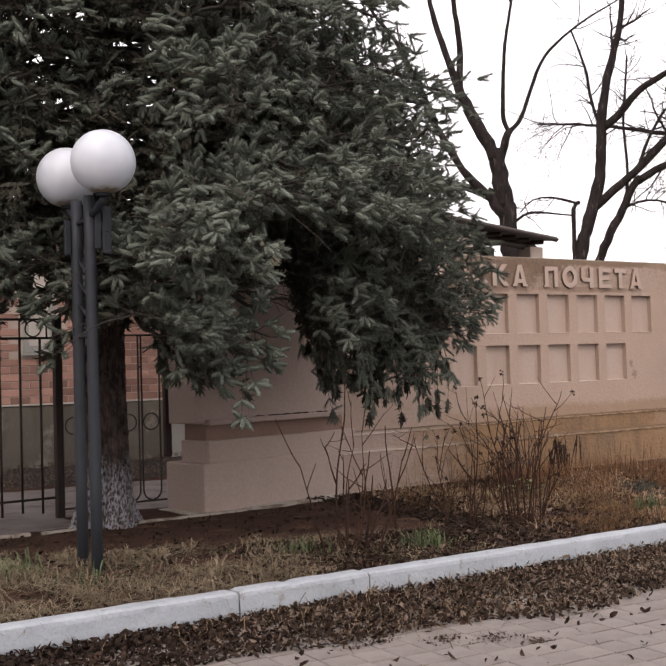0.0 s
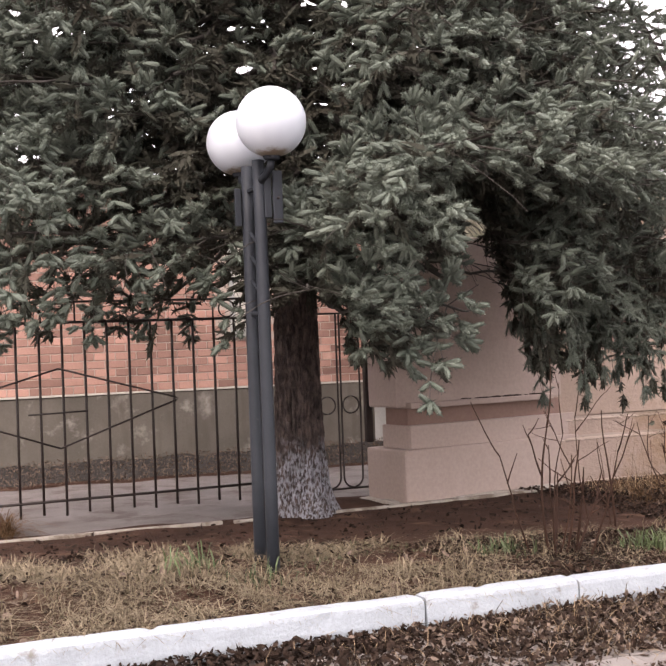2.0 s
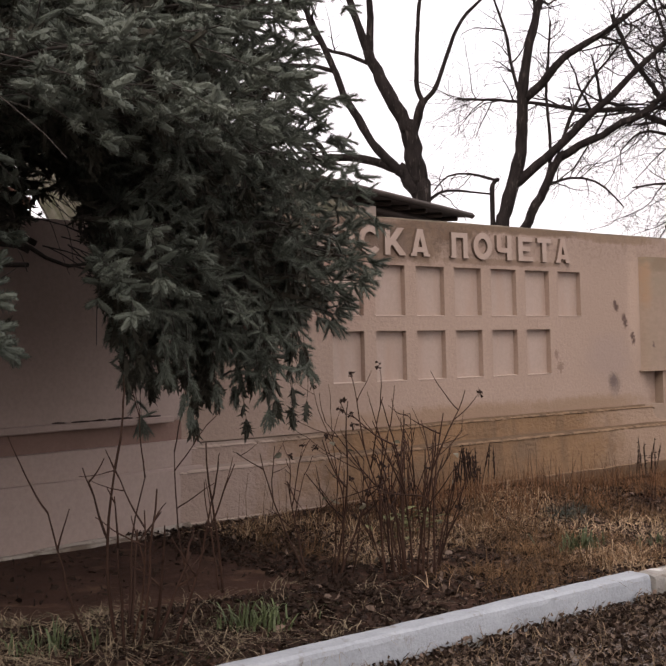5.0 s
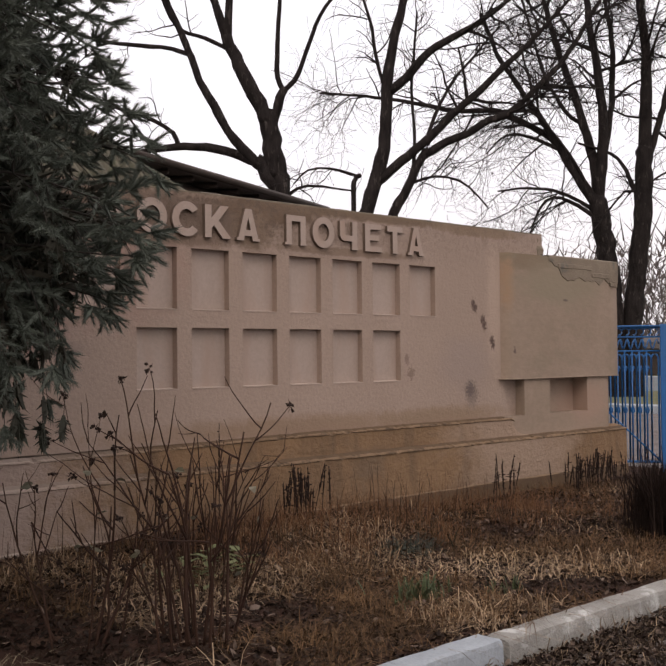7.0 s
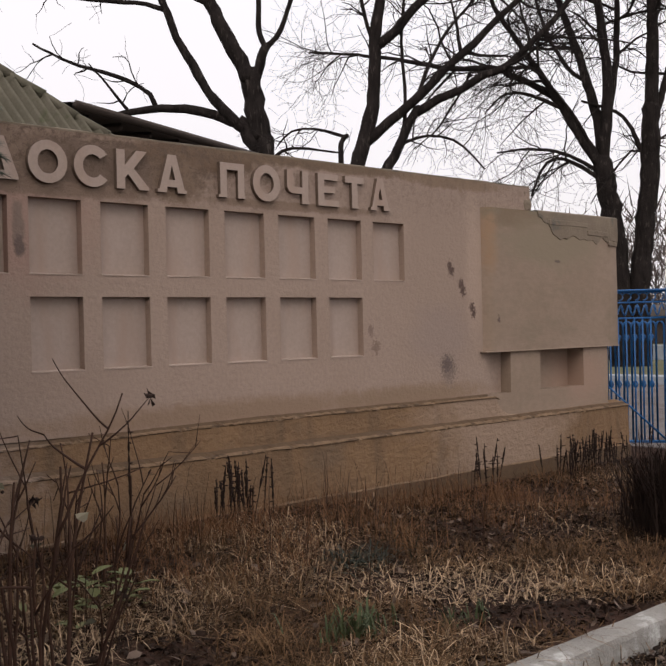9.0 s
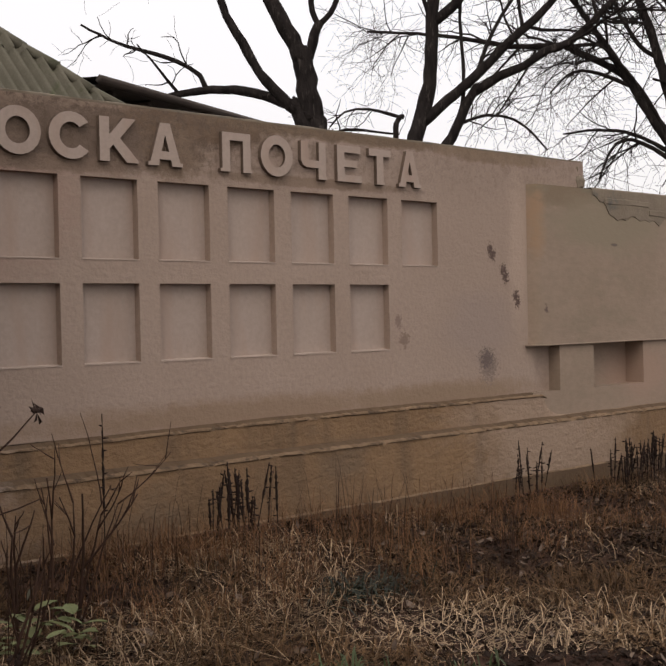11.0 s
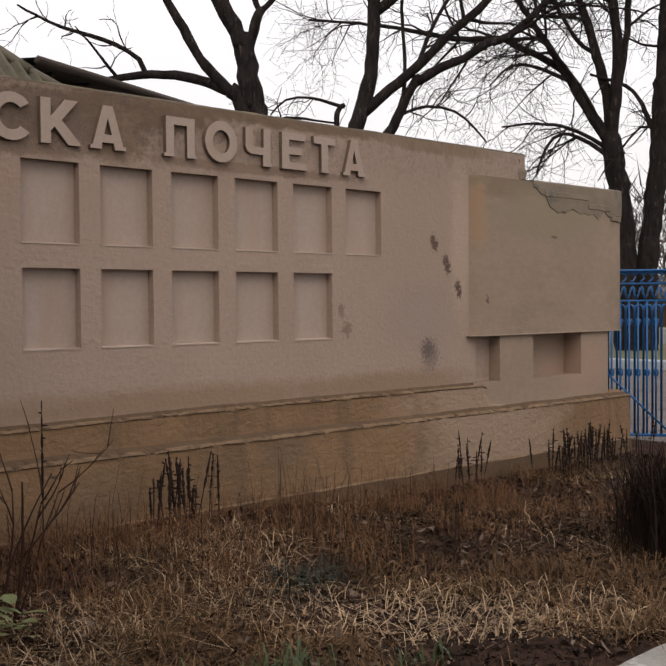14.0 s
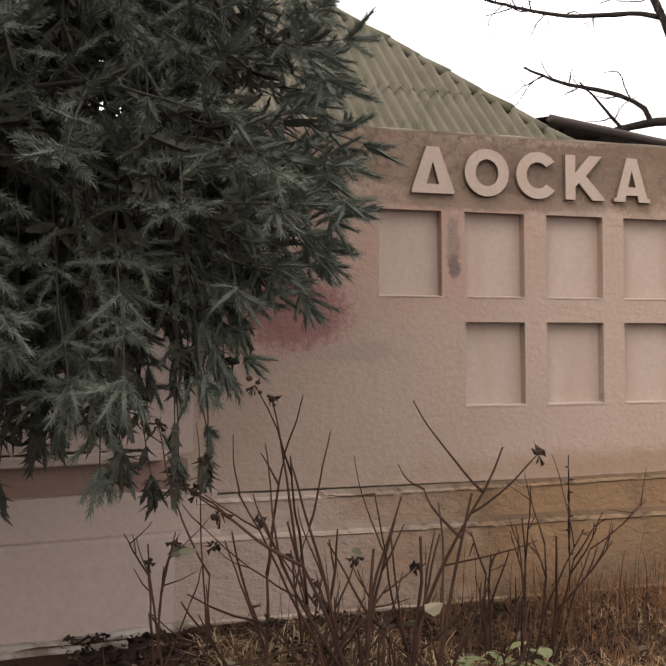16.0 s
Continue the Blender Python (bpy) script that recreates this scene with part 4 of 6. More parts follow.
def build_dark_shed():
    s = thing("timber_shed", "old shed with a sagging felt roof on dark timber", "shed")
    # a roof slab whose near edge runs down to the east
    a, b = Vector((4.25, 5.42, 4.28)), Vector((10.0, 7.45, 4.2))
    side = Vector((-0.33, 0.94, 0.0)) * 4.0
    bm = bmesh.new()
    n = 16
    prev = None
    for i in range(n + 1):
        u = i / n
        p = a.lerp(b, u) + Vector((0, 0, 0.03 * noise.noise(Vector((u * 6, 0, 0)))))
        t = 0.09 + 0.02 * noise.noise(Vector((u * 9, 3, 0)))
        row = [bm.verts.new(q) for q in (p, p + side + Vector((0, 0, 0.3)), p + side + Vector((0, 0, 0.3 - t)), p - Vector((0, 0, t)))]
        if prev:
            for q in range(4):
                bm.faces.new((prev[q], row[q], row[(q + 1) % 4], prev[(q + 1) % 4]))
        prev = row
    part("roof_slab", bm, FELT, s)
    for k in range(9):
        u = (k + 0.5) / 9
        p = a.lerp(b, u) - Vector((0, 0, 0.14))
        Tubes(4).add([p + side * 0.03, p + side * 0.5 + Vector((0, 0, 0.12))], 0.05).mesh("rafter", OLDWOOD, s)
    Tubes(4).add([a + side * 0.12 - Vector((0, 0, 0.22)), b + side * 0.12 - Vector((0, 0, 0.22))], 0.08).mesh("wall_plate", OLDWOOD, s)
    Tubes(4).add([a - Vector((0.05, 0.03, 0.05)), b + Vector((0.05, -0.03, -0.06))], 0.06).mesh("fascia", OLDWOOD, s)
    for u in (0.93, 0.4):
        p = a.lerp(b, u) + side * 0.1
        part("pillar", boxed(p.x - 0.2, p.x + 0.2, p.y - 0.2, p.y + 0.2, -0.2, p.z - 0.25, 0.01), MORTAR, s, "brick pillar")
    q0, q1 = a + side * 0.3, b + side * 0.3
    bm = bmesh.new()
    v = [bm.verts.new(q) for q in ((q0.x, q0.y, -0.2), (q1.x - 0.6, q1.y - 0.2, -0.2), (q1.x - 0.6, q1.y - 0.2, 4.0), (q0.x, q0.y, 4.3))]
    bm.faces.new(v)
    bmesh.ops.solidify(bm, geom=bm.faces[:], thickness=0.15)
    part("board_wall", bm, OLDWOOD, s)


build_slate_shed()
build_dark_shed()


# ---- bare trees ----
AX = np.array([0.7071, -0.7071, 0.0])
DEEP = np.array([0.7071, 0.7071, 0.0])
UP = np.array([0.0, 0.0, 1.0])


def limb_line(start, turns, r0, r1, rg, depth=0.0, wob=0.05):
    """A limb that goes through turns of (lean from upright in degrees, east positive; length): smoothed, with small kinks."""
    p = np.array(start, float)
    way = [p.copy()]
    for lean, length in turns:
        a = radians(lean)
        p = p + (AX * math.sin(a) + UP * math.cos(a) + DEEP * depth) * length
        way.append(p.copy())
    way = np.array(way)
    ext = np.concatenate([[2 * way[0] - way[1]], way, [2 * way[-1] - way[-2]]])
    pts = []
    for k in range(len(way) - 1):
        q0, q1, q2, q3 = ext[k:k + 4]
        n = max(2, int(turns[k][1] / 0.22))
        for i in range(n):
            u = i / n
            q = 0.5 * (2 * q1 + (q2 - q0) * u + (2 * q0 - 5 * q1 + 4 * q2 - q3) * u * u + (3 * q1 - q0 - 3 * q2 + q3) * u ** 3)
            pts.append(q + (rg.normal(size=3) * r1 * wob * 4 if pts else 0))
    pts.append(way[-1])
    return np.array(pts), np.linspace(r0, r1, len(pts)) * (1 + rg.normal(0, 0.04, len(pts)))


def sprout(tubes, pts, rad, level, rg, dens, droop=0.0, reach=1.0):
    """Side branches and twigs along a limb."""
    total = np.sum(np.linalg.norm(np.diff(pts, axis=0), axis=1))
    count = int(total * dens[level])
    for _ in range(count):
        k = rg.integers(max(1, int(len(pts) * (0.15 if level else 0.25))), len(pts))
        base = pts[k - 1] + (pts[k] - pts[k - 1]) * rg.random()
        d = pts[k] - pts[k - 1]
        d = d / (np.linalg.norm(d) + 1e-9)
        side = rg.normal(size=3)
        side -= d * (side @ d)
        side /= np.linalg.norm(side) + 1e-9
        go = d * (0.35 + 0.4 * rg.random()) + side * (0.7 + 0.4 * rg.random()) + UP * (0.25 - droop * rg.random())
        go /= np.linalg.norm(go)
        length = reach * (2.2, 1.15, 0.6)[level] * (0.45 + 0.8 * rg.random())
        m = (7, 6, 4)[level]
        p, line = base.copy(), [base]
        for i in range(m):
            go = go + rg.normal(size=3) * (0.13, 0.2, 0.26)[level] + UP * (0.05 - droop * 0.12)
            go /= np.linalg.norm(go)
            p = p + go * length / m
            line.append(p.copy())
        r0 = min(rad[k] * 0.55, (0.05, 0.022, 0.0125)[level])
        r = np.linspace(r0, max(0.0048, r0 * 0.35), m + 1)
        tubes[level].add(line, r, cap=False)
        if level < 2:
            sprout(tubes, np.array(line), r, level + 1, rg, dens, droop, reach)


class BareTree:
    """A leafless tree, grown limb by limb: trunk() from the ground, limb() from a limb already grown."""

    def __init__(self, at, label, seed, dens, droop, reach=1.0):
        self.rg, self.dens, self.droop, self.reach = np.random.default_rng(seed), dens, droop, reach
        self.tree = thing("bare_tree", label, "tree", at=at, group="bare trees")
        self.grown, self.twigs = [], [Tubes(5), Tubes(4), Tubes(3)]

    def trunk(self, off, r0, r1, *turns):
        pts, rad = limb_line(AX * off + UP * -0.2, turns, r0, r1, self.rg, 0.0, 0.02)
        rad[0] *= 1.3
        tip = (pts[-1] - pts[-2]) / np.linalg.norm(pts[-1] - pts[-2])
        line = np.concatenate([pts, [pts[-1] + tip * rad[-1] * 0.8]])
        Tubes(12).add(line, np.concatenate([rad, [rad[-1] * 0.55]])).mesh("trunk", BARK, self.tree)
        self.grown.append((pts, rad))
        return len(self.grown) - 1

    def limb(self, parent, where, r0, r1, depth, *turns, bare=0.0):
        pp, pr = self.grown[parent]
        k = max(1, min(int(where * (len(pp) - 1)), len(pp) - 1))
        start = pp[k] - (pp[k] - pp[k - 1]) * 0.6
        pts, rad = limb_line(start, turns, min(r0, pr[k]), r1, self.rg, depth)
        self.grown.append((pts, rad))
        Tubes(8).add(pts, rad).mesh("limb", BARK, self.tree)
        skip = int(len(pts) * bare)
        sprout(self.twigs, pts[skip:], rad[skip:], 0 if r0 > 0.07 else 1, self.rg, self.dens, self.droop, self.reach)
        return len(self.grown) - 1

    def finish(self):
        for t, nm in zip(self.twigs, ("branchwork", "twigwork", "fine_twigwork")):
            if t.v:
                t.mesh(nm, BARK, self.tree)["kind"] = "stuff"


def build_forked_tree():
    t = BareTree((14.14, 13.3, 0), "tall bare tree with a forked dark trunk behind the wall", 11, (0.6, 2.6, 3.6), 0.5)
    stem = t.trunk(0.29, 0.357, 0.241, (-3, 5.53), (-8, 0.74), (-9, 0.85), (-5, 0.58))
    main = t.limb(stem, 1.0, 0.215, 0.150, 0.02, (-21, 0.28), (-30, 0.62), (-24, 0.76), (-24, 0.87), bare=0.9)
    t.limb(main, 1.0, 0.120, 0.030, 0.05, (-18, 1.3), (-16, 1.3), (-8, 1.5), (-14, 1.5), bare=0.3)
    t.limb(main, 1.0, 0.110, 0.030, -0.05, (2, 1.3), (-6, 1.3), (-4, 1.5), (6, 1.5), bare=0.3)
    t.limb(main, 0.9, 0.060, 0.022, 0.05, (-62, 0.8), (-70, 0.7), (-30, 0.9), (-8, 1.2), bare=0.2)
    east = t.limb(stem, 0.98, 0.130, 0.105, -0.05, (12, 0.59), (15, 0.33), (29, 0.33), bare=0.9)
    t.limb(east, 1.0, 0.073, 0.022, 0.0, (-23, 0.37), (-1, 0.42), (2, 0.42), (4, 1.4), (10, 1.8), (4, 1.6), bare=0.4)
    t.limb(east, 1.0, 0.073, 0.020, -0.1, (49, 0.38), (26, 0.39), (21, 0.61), (25, 1.0), (50, 1.2), (62, 1.4), bare=0.2)
    west = t.limb(stem, 0.80, 0.235, 0.189, 0.05, (-33, 0.55), (-43, 0.46), bare=0.9)
    low = t.limb(west, 1.0, 0.136, 0.052, 0.1, (-67, 0.57), (-73, 0.66), (-86, 0.85), (-94, 0.85), (-102, 0.76), (-94, 1.0), bare=0.35)
    t.limb(low, 0.5, 0.063, 0.028, 0.0, (-24, 0.38), (-56, 0.63), (-70, 0.62), (-72, 0.89), (-62, 1.0), bare=0.2)
    tall = t.limb(west, 0.93, 0.130, 0.030, -0.05, (-46, 0.65), (-41, 0.71), (-28, 0.78), (-30, 0.73), (-18, 0.61), (-24, 2.0), (-34, 1.5), (-20, 1.5), bare=0.4)
    t.limb(tall, 0.42, 0.063, 0.028, 0.0, (-71, 0.5), (-84, 0.85), (-83, 0.85), (-73, 1.11), (-68, 1.5), bare=0.2)
    t.limb(stem, 0.77, 0.052, 0.020, 0.0, (49, 0.59), (84, 0.48), (98, 0.42), (98, 0.6), bare=0.3)
    t.finish()


def build_leaning_tree():
    t = BareTree((15.05, 11.15, 0), "leaning bare tree with several dark stems", 23, (1.5, 4.2, 5.6), 0.35, 1.0)
    stem = t.trunk(-0.56, 0.23, 0.173, (2, 2.5), (10, 2.7), (16, 0.58), (19, 0.59))
    up = t.limb(stem, 1.0, 0.173, 0.04, 0.0, (14, 0.63), (4, 0.71), (3, 1.02), (11, 1.03), (13, 2.0), (0, 2.0), bare=0.35)
    t.limb(up, 0.27, 0.122, 0.030, 0.05, (51, 0.64), (41, 0.86), (59, 0.71), (59, 0.83), (53, 2.0), bare=0.25)
    out = t.limb(stem, 0.97, 0.132, 0.028, -0.05, (51, 0.84), (50, 0.94), (46, 0.86), (50, 0.8), (46, 0.86), (48, 0.75), (43, 2.0), bare=0.2)
    side = t.trunk(-0.27, 0.15, 0.112, (3, 2.0), (10, 1.6), (20, 1.6), (31, 0.7), (22, 0.55), (33, 0.48))
    t.limb(side, 1.0, 0.105, 0.046, 0.0, (60, 0.64), (68, 0.6), (58, 0.6), (72, 0.48), (49, 0.88), (46, 0.57), (40, 0.72), (32, 1.5), bare=0.15)
    t.limb(side, 0.96, 0.046, 0.026, 0.1, (2, 1.12), (-3, 1.02), (5, 1.02), (5, 1.0), bare=0.2)
    t.limb(side, 0.9, 0.041, 0.018, 0.0, (74, 0.66), (100, 0.62), (131, 0.6), (141, 0.4))
    t.limb(up, 0.29, 0.051, 0.028, -0.1, (-17, 0.75), (-9, 0.62), (-11, 0.52), (-19, 1.0), bare=0.3)
    stub = t.trunk(-0.32, 0.071, 0.061, (0, 5.18), (2, 0.69), (43, 0.19))
    t.limb(stub, 1.0, 0.040, 0.018, 0.0, (-74, 0.71), (-94, 0.56), (-134, 0.47))
    t.limb(out, 0.27, 0.051, 0.022, 0.1, (21, 0.88), (30, 0.82), (40, 0.79), (40, 1.0))
    t.finish()


def build_twin_tree():
    t = BareTree((26.23, 10.97, 0), "large twin-trunked bare tree with drooping twigs beyond the blue gate", 37, (1.5, 3.2, 4.4), 0.6, 1.35)
    stem = t.trunk(0.0, 0.36, 0.290, (0, 2.48), (-4, 1.58), (-7, 1.59), (-9, 0.8))
    twin = t.trunk(0.62, 0.33, 0.264, (0, 2.47), (6, 1.59), (5, 1.98), (3, 1.97))
    west = t.limb(stem, 0.97, 0.140, 0.059, -0.05, (-33, 1.26), (-31, 1.24), (-33, 1.42), (-35, 1.13), (-34, 0.81), (-22, 1.5), bare=0.1)
    t.limb(stem, 1.0, 0.140, 0.033, 0.05, (-33, 1.35), (-35, 1.24), (-61, 1.49), (-66, 0.5), (-88, 1.38), (-78, 1.48), (-81, 1.33), (-85, 1.5), bare=0.1)
    mid = t.limb(stem, 0.99, 0.180, 0.04, 0.1, (-5, 1.66), (-13, 1.9), (-17, 2.21), (-12, 2.5), (-5, 2.0), bare=0.15)
    tall = t.limb(stem, 1.0, 0.200, 0.045, -0.05, (4, 2.25), (-5, 1.98), (-10, 1.34), (-6, 2.5), (4, 2.0), bare=0.15)
    t.limb(tall, 0.15, 0.119, 0.06, 0.1, (11, 1.74), (5, 1.58), (-1, 1.05), (-7, 2.0))
    t.limb(stem, 0.94, 0.086, 0.026, -0.1, (-56, 0.9), (-71, 0.83), (-128, 0.59), (-157, 0.85))
    t.limb(stem, 0.98, 0.072, 0.026, 0.0, (-62, 1.36), (-81, 1.06), (-95, 0.99))
    t.limb(twin, 1.0, 0.224, 0.05, 0.0, (2, 2.63), (-3, 1.32), (-6, 2.5), (2, 2.0), bare=0.1)
    t.limb(twin, 0.8, 0.086, 0.033, 0.0, (-23, 1.37), (-40, 0.7), (-71, 1.11))
    t.limb(twin, 0.95, 0.119, 0.059, 0.1, (20, 1.53), (16, 1.91), (16, 2.0))
    t.limb(mid, 0.3, 0.073, 0.035, -0.1, (-55, 0.71), (-31, 1.24), (-18, 1.25), (-18, 1.5))
    t.limb(west, 0.34, 0.072, 0.020, 0.0, (-66, 1.0), (-84, 0.79), (-131, 0.88))
    t.limb(stem, 0.9, 0.073, 0.03, -0.1, (-20, 1.4), (-30, 1.2), (-40, 1.4), (-60, 1.0))
    t.finish()


build_forked_tree()
build_leaning_tree()
build_twin_tree()


# ---- the big spruce ----
def shoot_template(count, rg, wide=0.075, lean=0.2):
    """A stubby shoot, one unit long along x and one in radius, as loose triangles: dense short needles on a thin stem."""
    tris = []
    for i in range(count):
        u = (i + rg.random()) / count
        a = i * 2.4 + rg.normal(0, 0.4)
        r = np.array([0.0, math.cos(a), math.sin(a)])
        w = rg.normal(0, 0.8)
        side = (np.array([0.0, -math.sin(a), math.cos(a)]) * math.cos(w) + np.array([0.3, 0, 0]) * math.sin(w)) * wide
        base = np.array([u * 1.0 - 0.02, 0, 0]) + r * 0.06
        tip = np.array([u * 1.0 + lean + 0.1 * u * u + 0.07 * rg.random(), 0, 0]) + r * (0.78 + 0.3 * rg.random()) * (1 - 0.55 * u ** 5)
        tris.append([base - side, base + side, tip])
    ring = [np.array([x, f * math.cos(w), f * math.sin(w)]) for x, f in ((-0.05, 0.15), (0.5, 0.34), (1.0, 0.12)) for w in (0, 2.1, 4.2)]
    for k in (0, 3):
        for j in range(3):
            q = (j + 1) % 3
            tris.append([ring[k + j], ring[k + q], ring[k + 3 + q]])
            tris.append([ring[k + j], ring[k + 3 + q], ring[k + 3 + j]])
    return np.array(tris)


def coarse_shoot(count, rg):
    return shoot_template(count, rg, 0.2, 0.15)


def full_shoot(count, rg):
    return shoot_template(count, rg, 0.12, 0.1)


def finger_template(count, rg, fat=0.5):
    """A plump shoot with a rounded end under very short needles."""
    tris = []
    for i in range(count):
        u = (i + rg.random()) / count
        a = i * 2.4 + rg.normal(0, 0.4)
        r = np.array([0.0, math.cos(a), math.sin(a)])
        side = np.array([0.0, -math.sin(a), math.cos(a)]) * 0.11
        base = np.array([u * 0.95, 0, 0]) + r * fat * 0.6
        tip = np.array([u * 0.97 + 0.05 + 0.05 * u + 0.05 * rg.random(), 0, 0]) + r * (0.85 + 0.3 * rg.random()) * (1 - 0.6 * u ** 6)
        tris.append([base - side, base + side, tip])
    n = 5
    ring = [np.array([x + rg.normal(0, 0.02), fat * f * g * math.cos(w), fat * f * g * math.sin(w)]) for x, f in ((-0.02, 0.5), (0.3, 0.95), (0.84, 0.84)) for w, g in zip((np.arange(n) + 0.5 * (x == 0.3)) * 2 * math.pi / n, 0.85 + 0.3 * rg.random(n))]
    for k in (0, n):
        for j in range(n):
            q = (j + 1) % n
            tris.append([ring[k + j], ring[k + q], ring[k + n + q]])
            tris.append([ring[k + j], ring[k + n + q], ring[k + n + j]])
    for j in range(n):
        tris.append([ring[2 * n + j], ring[2 * n + (j + 1) % n], np.array([1.0, 0.0, 0.0])])
    return np.array(tris)


def frames(d, rg):
    """Turns shoots along d with a random roll."""
    d = d / np.linalg.norm(d, axis=1)[:, None]
    ref = rg.normal(size=d.shape)
    b = np.cross(d, ref)
    b /= np.linalg.norm(b, axis=1)[:, None] + 1e-9
    c = np.cross(d, b)
    return np.stack([d, b, c], axis=2)


def place_shoots(name, pos, d, length, girth, mat, parent, rg, count=46, label="", make=shoot_template):
    pos, d, length = np.array(pos), np.array(d), np.array(length)
    kinds = [make(count, rg) for _ in range(4)]
    pick = rg.integers(0, 4, len(pos))
    out = []
    R = frames(d, rg)
    for k in range(4):
        m = pick == k
        if not m.any():
            continue
        S = np.stack([length[m], np.full(m.sum(), girth), np.full(m.sum(), girth)], 1)
        local = kinds[k][None] * S[:, None, None, :]
        out.append((np.einsum("nij,ntvj->ntvi", R[m], local) + pos[m][:, None, None, :]).reshape(-1, 3, 3))
    return triangles(name, np.concatenate(out), mat, parent, label)


# each bough: height on the trunk, bearing, reach, height of its tip, how far its sprays hang
LOW_BOUGHS = [
    (3.0, -176, 3.5, 2.2, 0.4), (2.9, -160, 3.5, 2.05, 0.5), (3.0, -146, 3.5, 2.2, 0.45), (2.85, -134, 2.9, 2.1, 0.5), (2.9, -124, 2.5, 2.2, 0.4),
    (3.3, -109, 3.0, 2.6, 0.35), (3.3, -103, 3.4, 2.45, 0.4), (3.3, -96, 3.2, 2.6, 0.4), (3.35, -90, 3.3, 2.7, 0.4), (3.35, -84, 3.4, 2.75, 0.4), (3.3, -79, 3.2, 2.7, 0.3),
    (2.9, -106, 3.0, 2.2, 0.4), (2.85, -100, 3.3, 2.3, 0.45), (2.85, -93, 3.0, 2.3, 0.5), (2.9, -88, 2.9, 2.25, 0.5),
    (2.4, -109, 3.1, 1.8, 0.35), (2.4, -105, 2.8, 1.75, 0.45), (2.35, -101, 2.6, 1.65, 0.5), (2.3, -96, 2.6, 1.6, 0.6), (2.3, -91, 2.5, 1.6, 0.55), (2.45, -94, 2.2, 1.75, 0.5),
    (2.75, -68, 2.3, 2.15, 0.7), (2.6, -64, 2.5, 2.0, 0.85), (2.8, -60, 2.7, 2.15, 0.9), (2.6, -56, 2.5, 2.0, 1.0), (2.5, -66, 2.6, 1.9, 0.5),
    (2.7, -51, 2.4, 2.1, 0.85), (2.6, -46, 2.8, 2.0, 0.9), (2.85, -42, 3.2, 2.2, 0.95), (2.5, -38, 3.3, 1.9, 1.2), (2.7, -36, 3.4, 2.1, 1.1), (2.8, -33, 3.45, 2.2, 1.3), (2.5, -29, 3.35, 1.9, 1.3),
    (3.0, -30, 3.35, 2.5, 0.9), (2.85, -25, 3.4, 2.3, 1.2), (3.1, -24, 3.35, 2.6, 0.9), (2.7, -23, 3.3, 2.0, 1.1), (2.6, -20, 3.3, 2.1, 1.0), (3.0, -18, 3.3, 2.55, 0.8), (2.8, -16, 3.5, 2.3, 0.6), (2.7, -9, 3.2, 2.2, 0.6), (2.7, 5, 2.8, 2.1, 0.5),
    (3.4, -19, 3.35, 3.05, 0.4), (3.3, -28, 3.3, 2.9, 0.8), (3.3, -38, 3.3, 2.7, 0.8), (3.2, -48, 3.1, 2.6, 0.8), (3.4, -58, 3.0, 2.75, 0.3), (3.4, -69, 3.1, 2.75, 0.25),
    (3.5, -33, 2.9, 3.0, 0.7), (3.6, -22, 2.8, 3.1, 0.7), (3.6, -12, 2.7, 3.05, 0.7), (3.9, -18, 2.5, 3.4, 0.8), (4.0, -30, 2.6, 3.5, 0.8),
    (2.5, -87, 2.9, 1.65, 0.55), (2.5, -22, 3.0, 1.8, 0.5), (2.6, -28, 3.2, 1.75, 0.3),
    (3.7, -45, 3.0, 3.0, 0.9), (4.1, -38, 2.9, 3.4, 0.9), (4.4, -47, 2.8, 3.6, 0.9), (4.7, -35, 2.7, 3.9, 0.9), (3.8, -26, 2.9, 3.1, 0.9), (4.5, -20, 2.7, 3.8, 0.9), (5.0, -42, 2.5, 4.2, 0.9), (5.3, -30, 2.4, 4.5, 0.8), (4.2, -8, 2.6, 3.5, 0.8), (4.8, -52, 2.8, 4.0, 0.9),
    (4.3, -14, 2.9, 3.7, 0.95), (4.9, -24, 2.7, 4.3, 0.9), (5.2, -9, 2.5, 4.5, 0.9), (5.5, -18, 2.3, 4.8, 0.8),
    (5.3, -125, 2.9, 4.5, 0.4), (5.5, -105, 2.8, 4.8, 0.4), (5.2, -85, 2.9, 4.5, 0.4), (5.6, -75, 2.6, 4.9, 0.4), (5.8, -95, 2.6, 5.1, 0.4), (5.1, -65, 2.8, 4.4, 0.5), (5.4, -50, 2.6, 4.7, 0.6),
    (3.5, 100, 1.9, 3.25, 0.5), (3.6, 130, 2.1, 3.25, 0.5), (3.3, 75, 1.8, 3.0, 0.5), (3.9, 112, 2.0, 3.5, 0.5),
    (2.6, 40, 2.2, 1.9, 0.4), (2.6, 120, 2.4, 1.9, 0.4), (2.7, 165, 2.9, 1.9, 0.5),
]
LAMP_AXIS = (-5.31, -3.08)


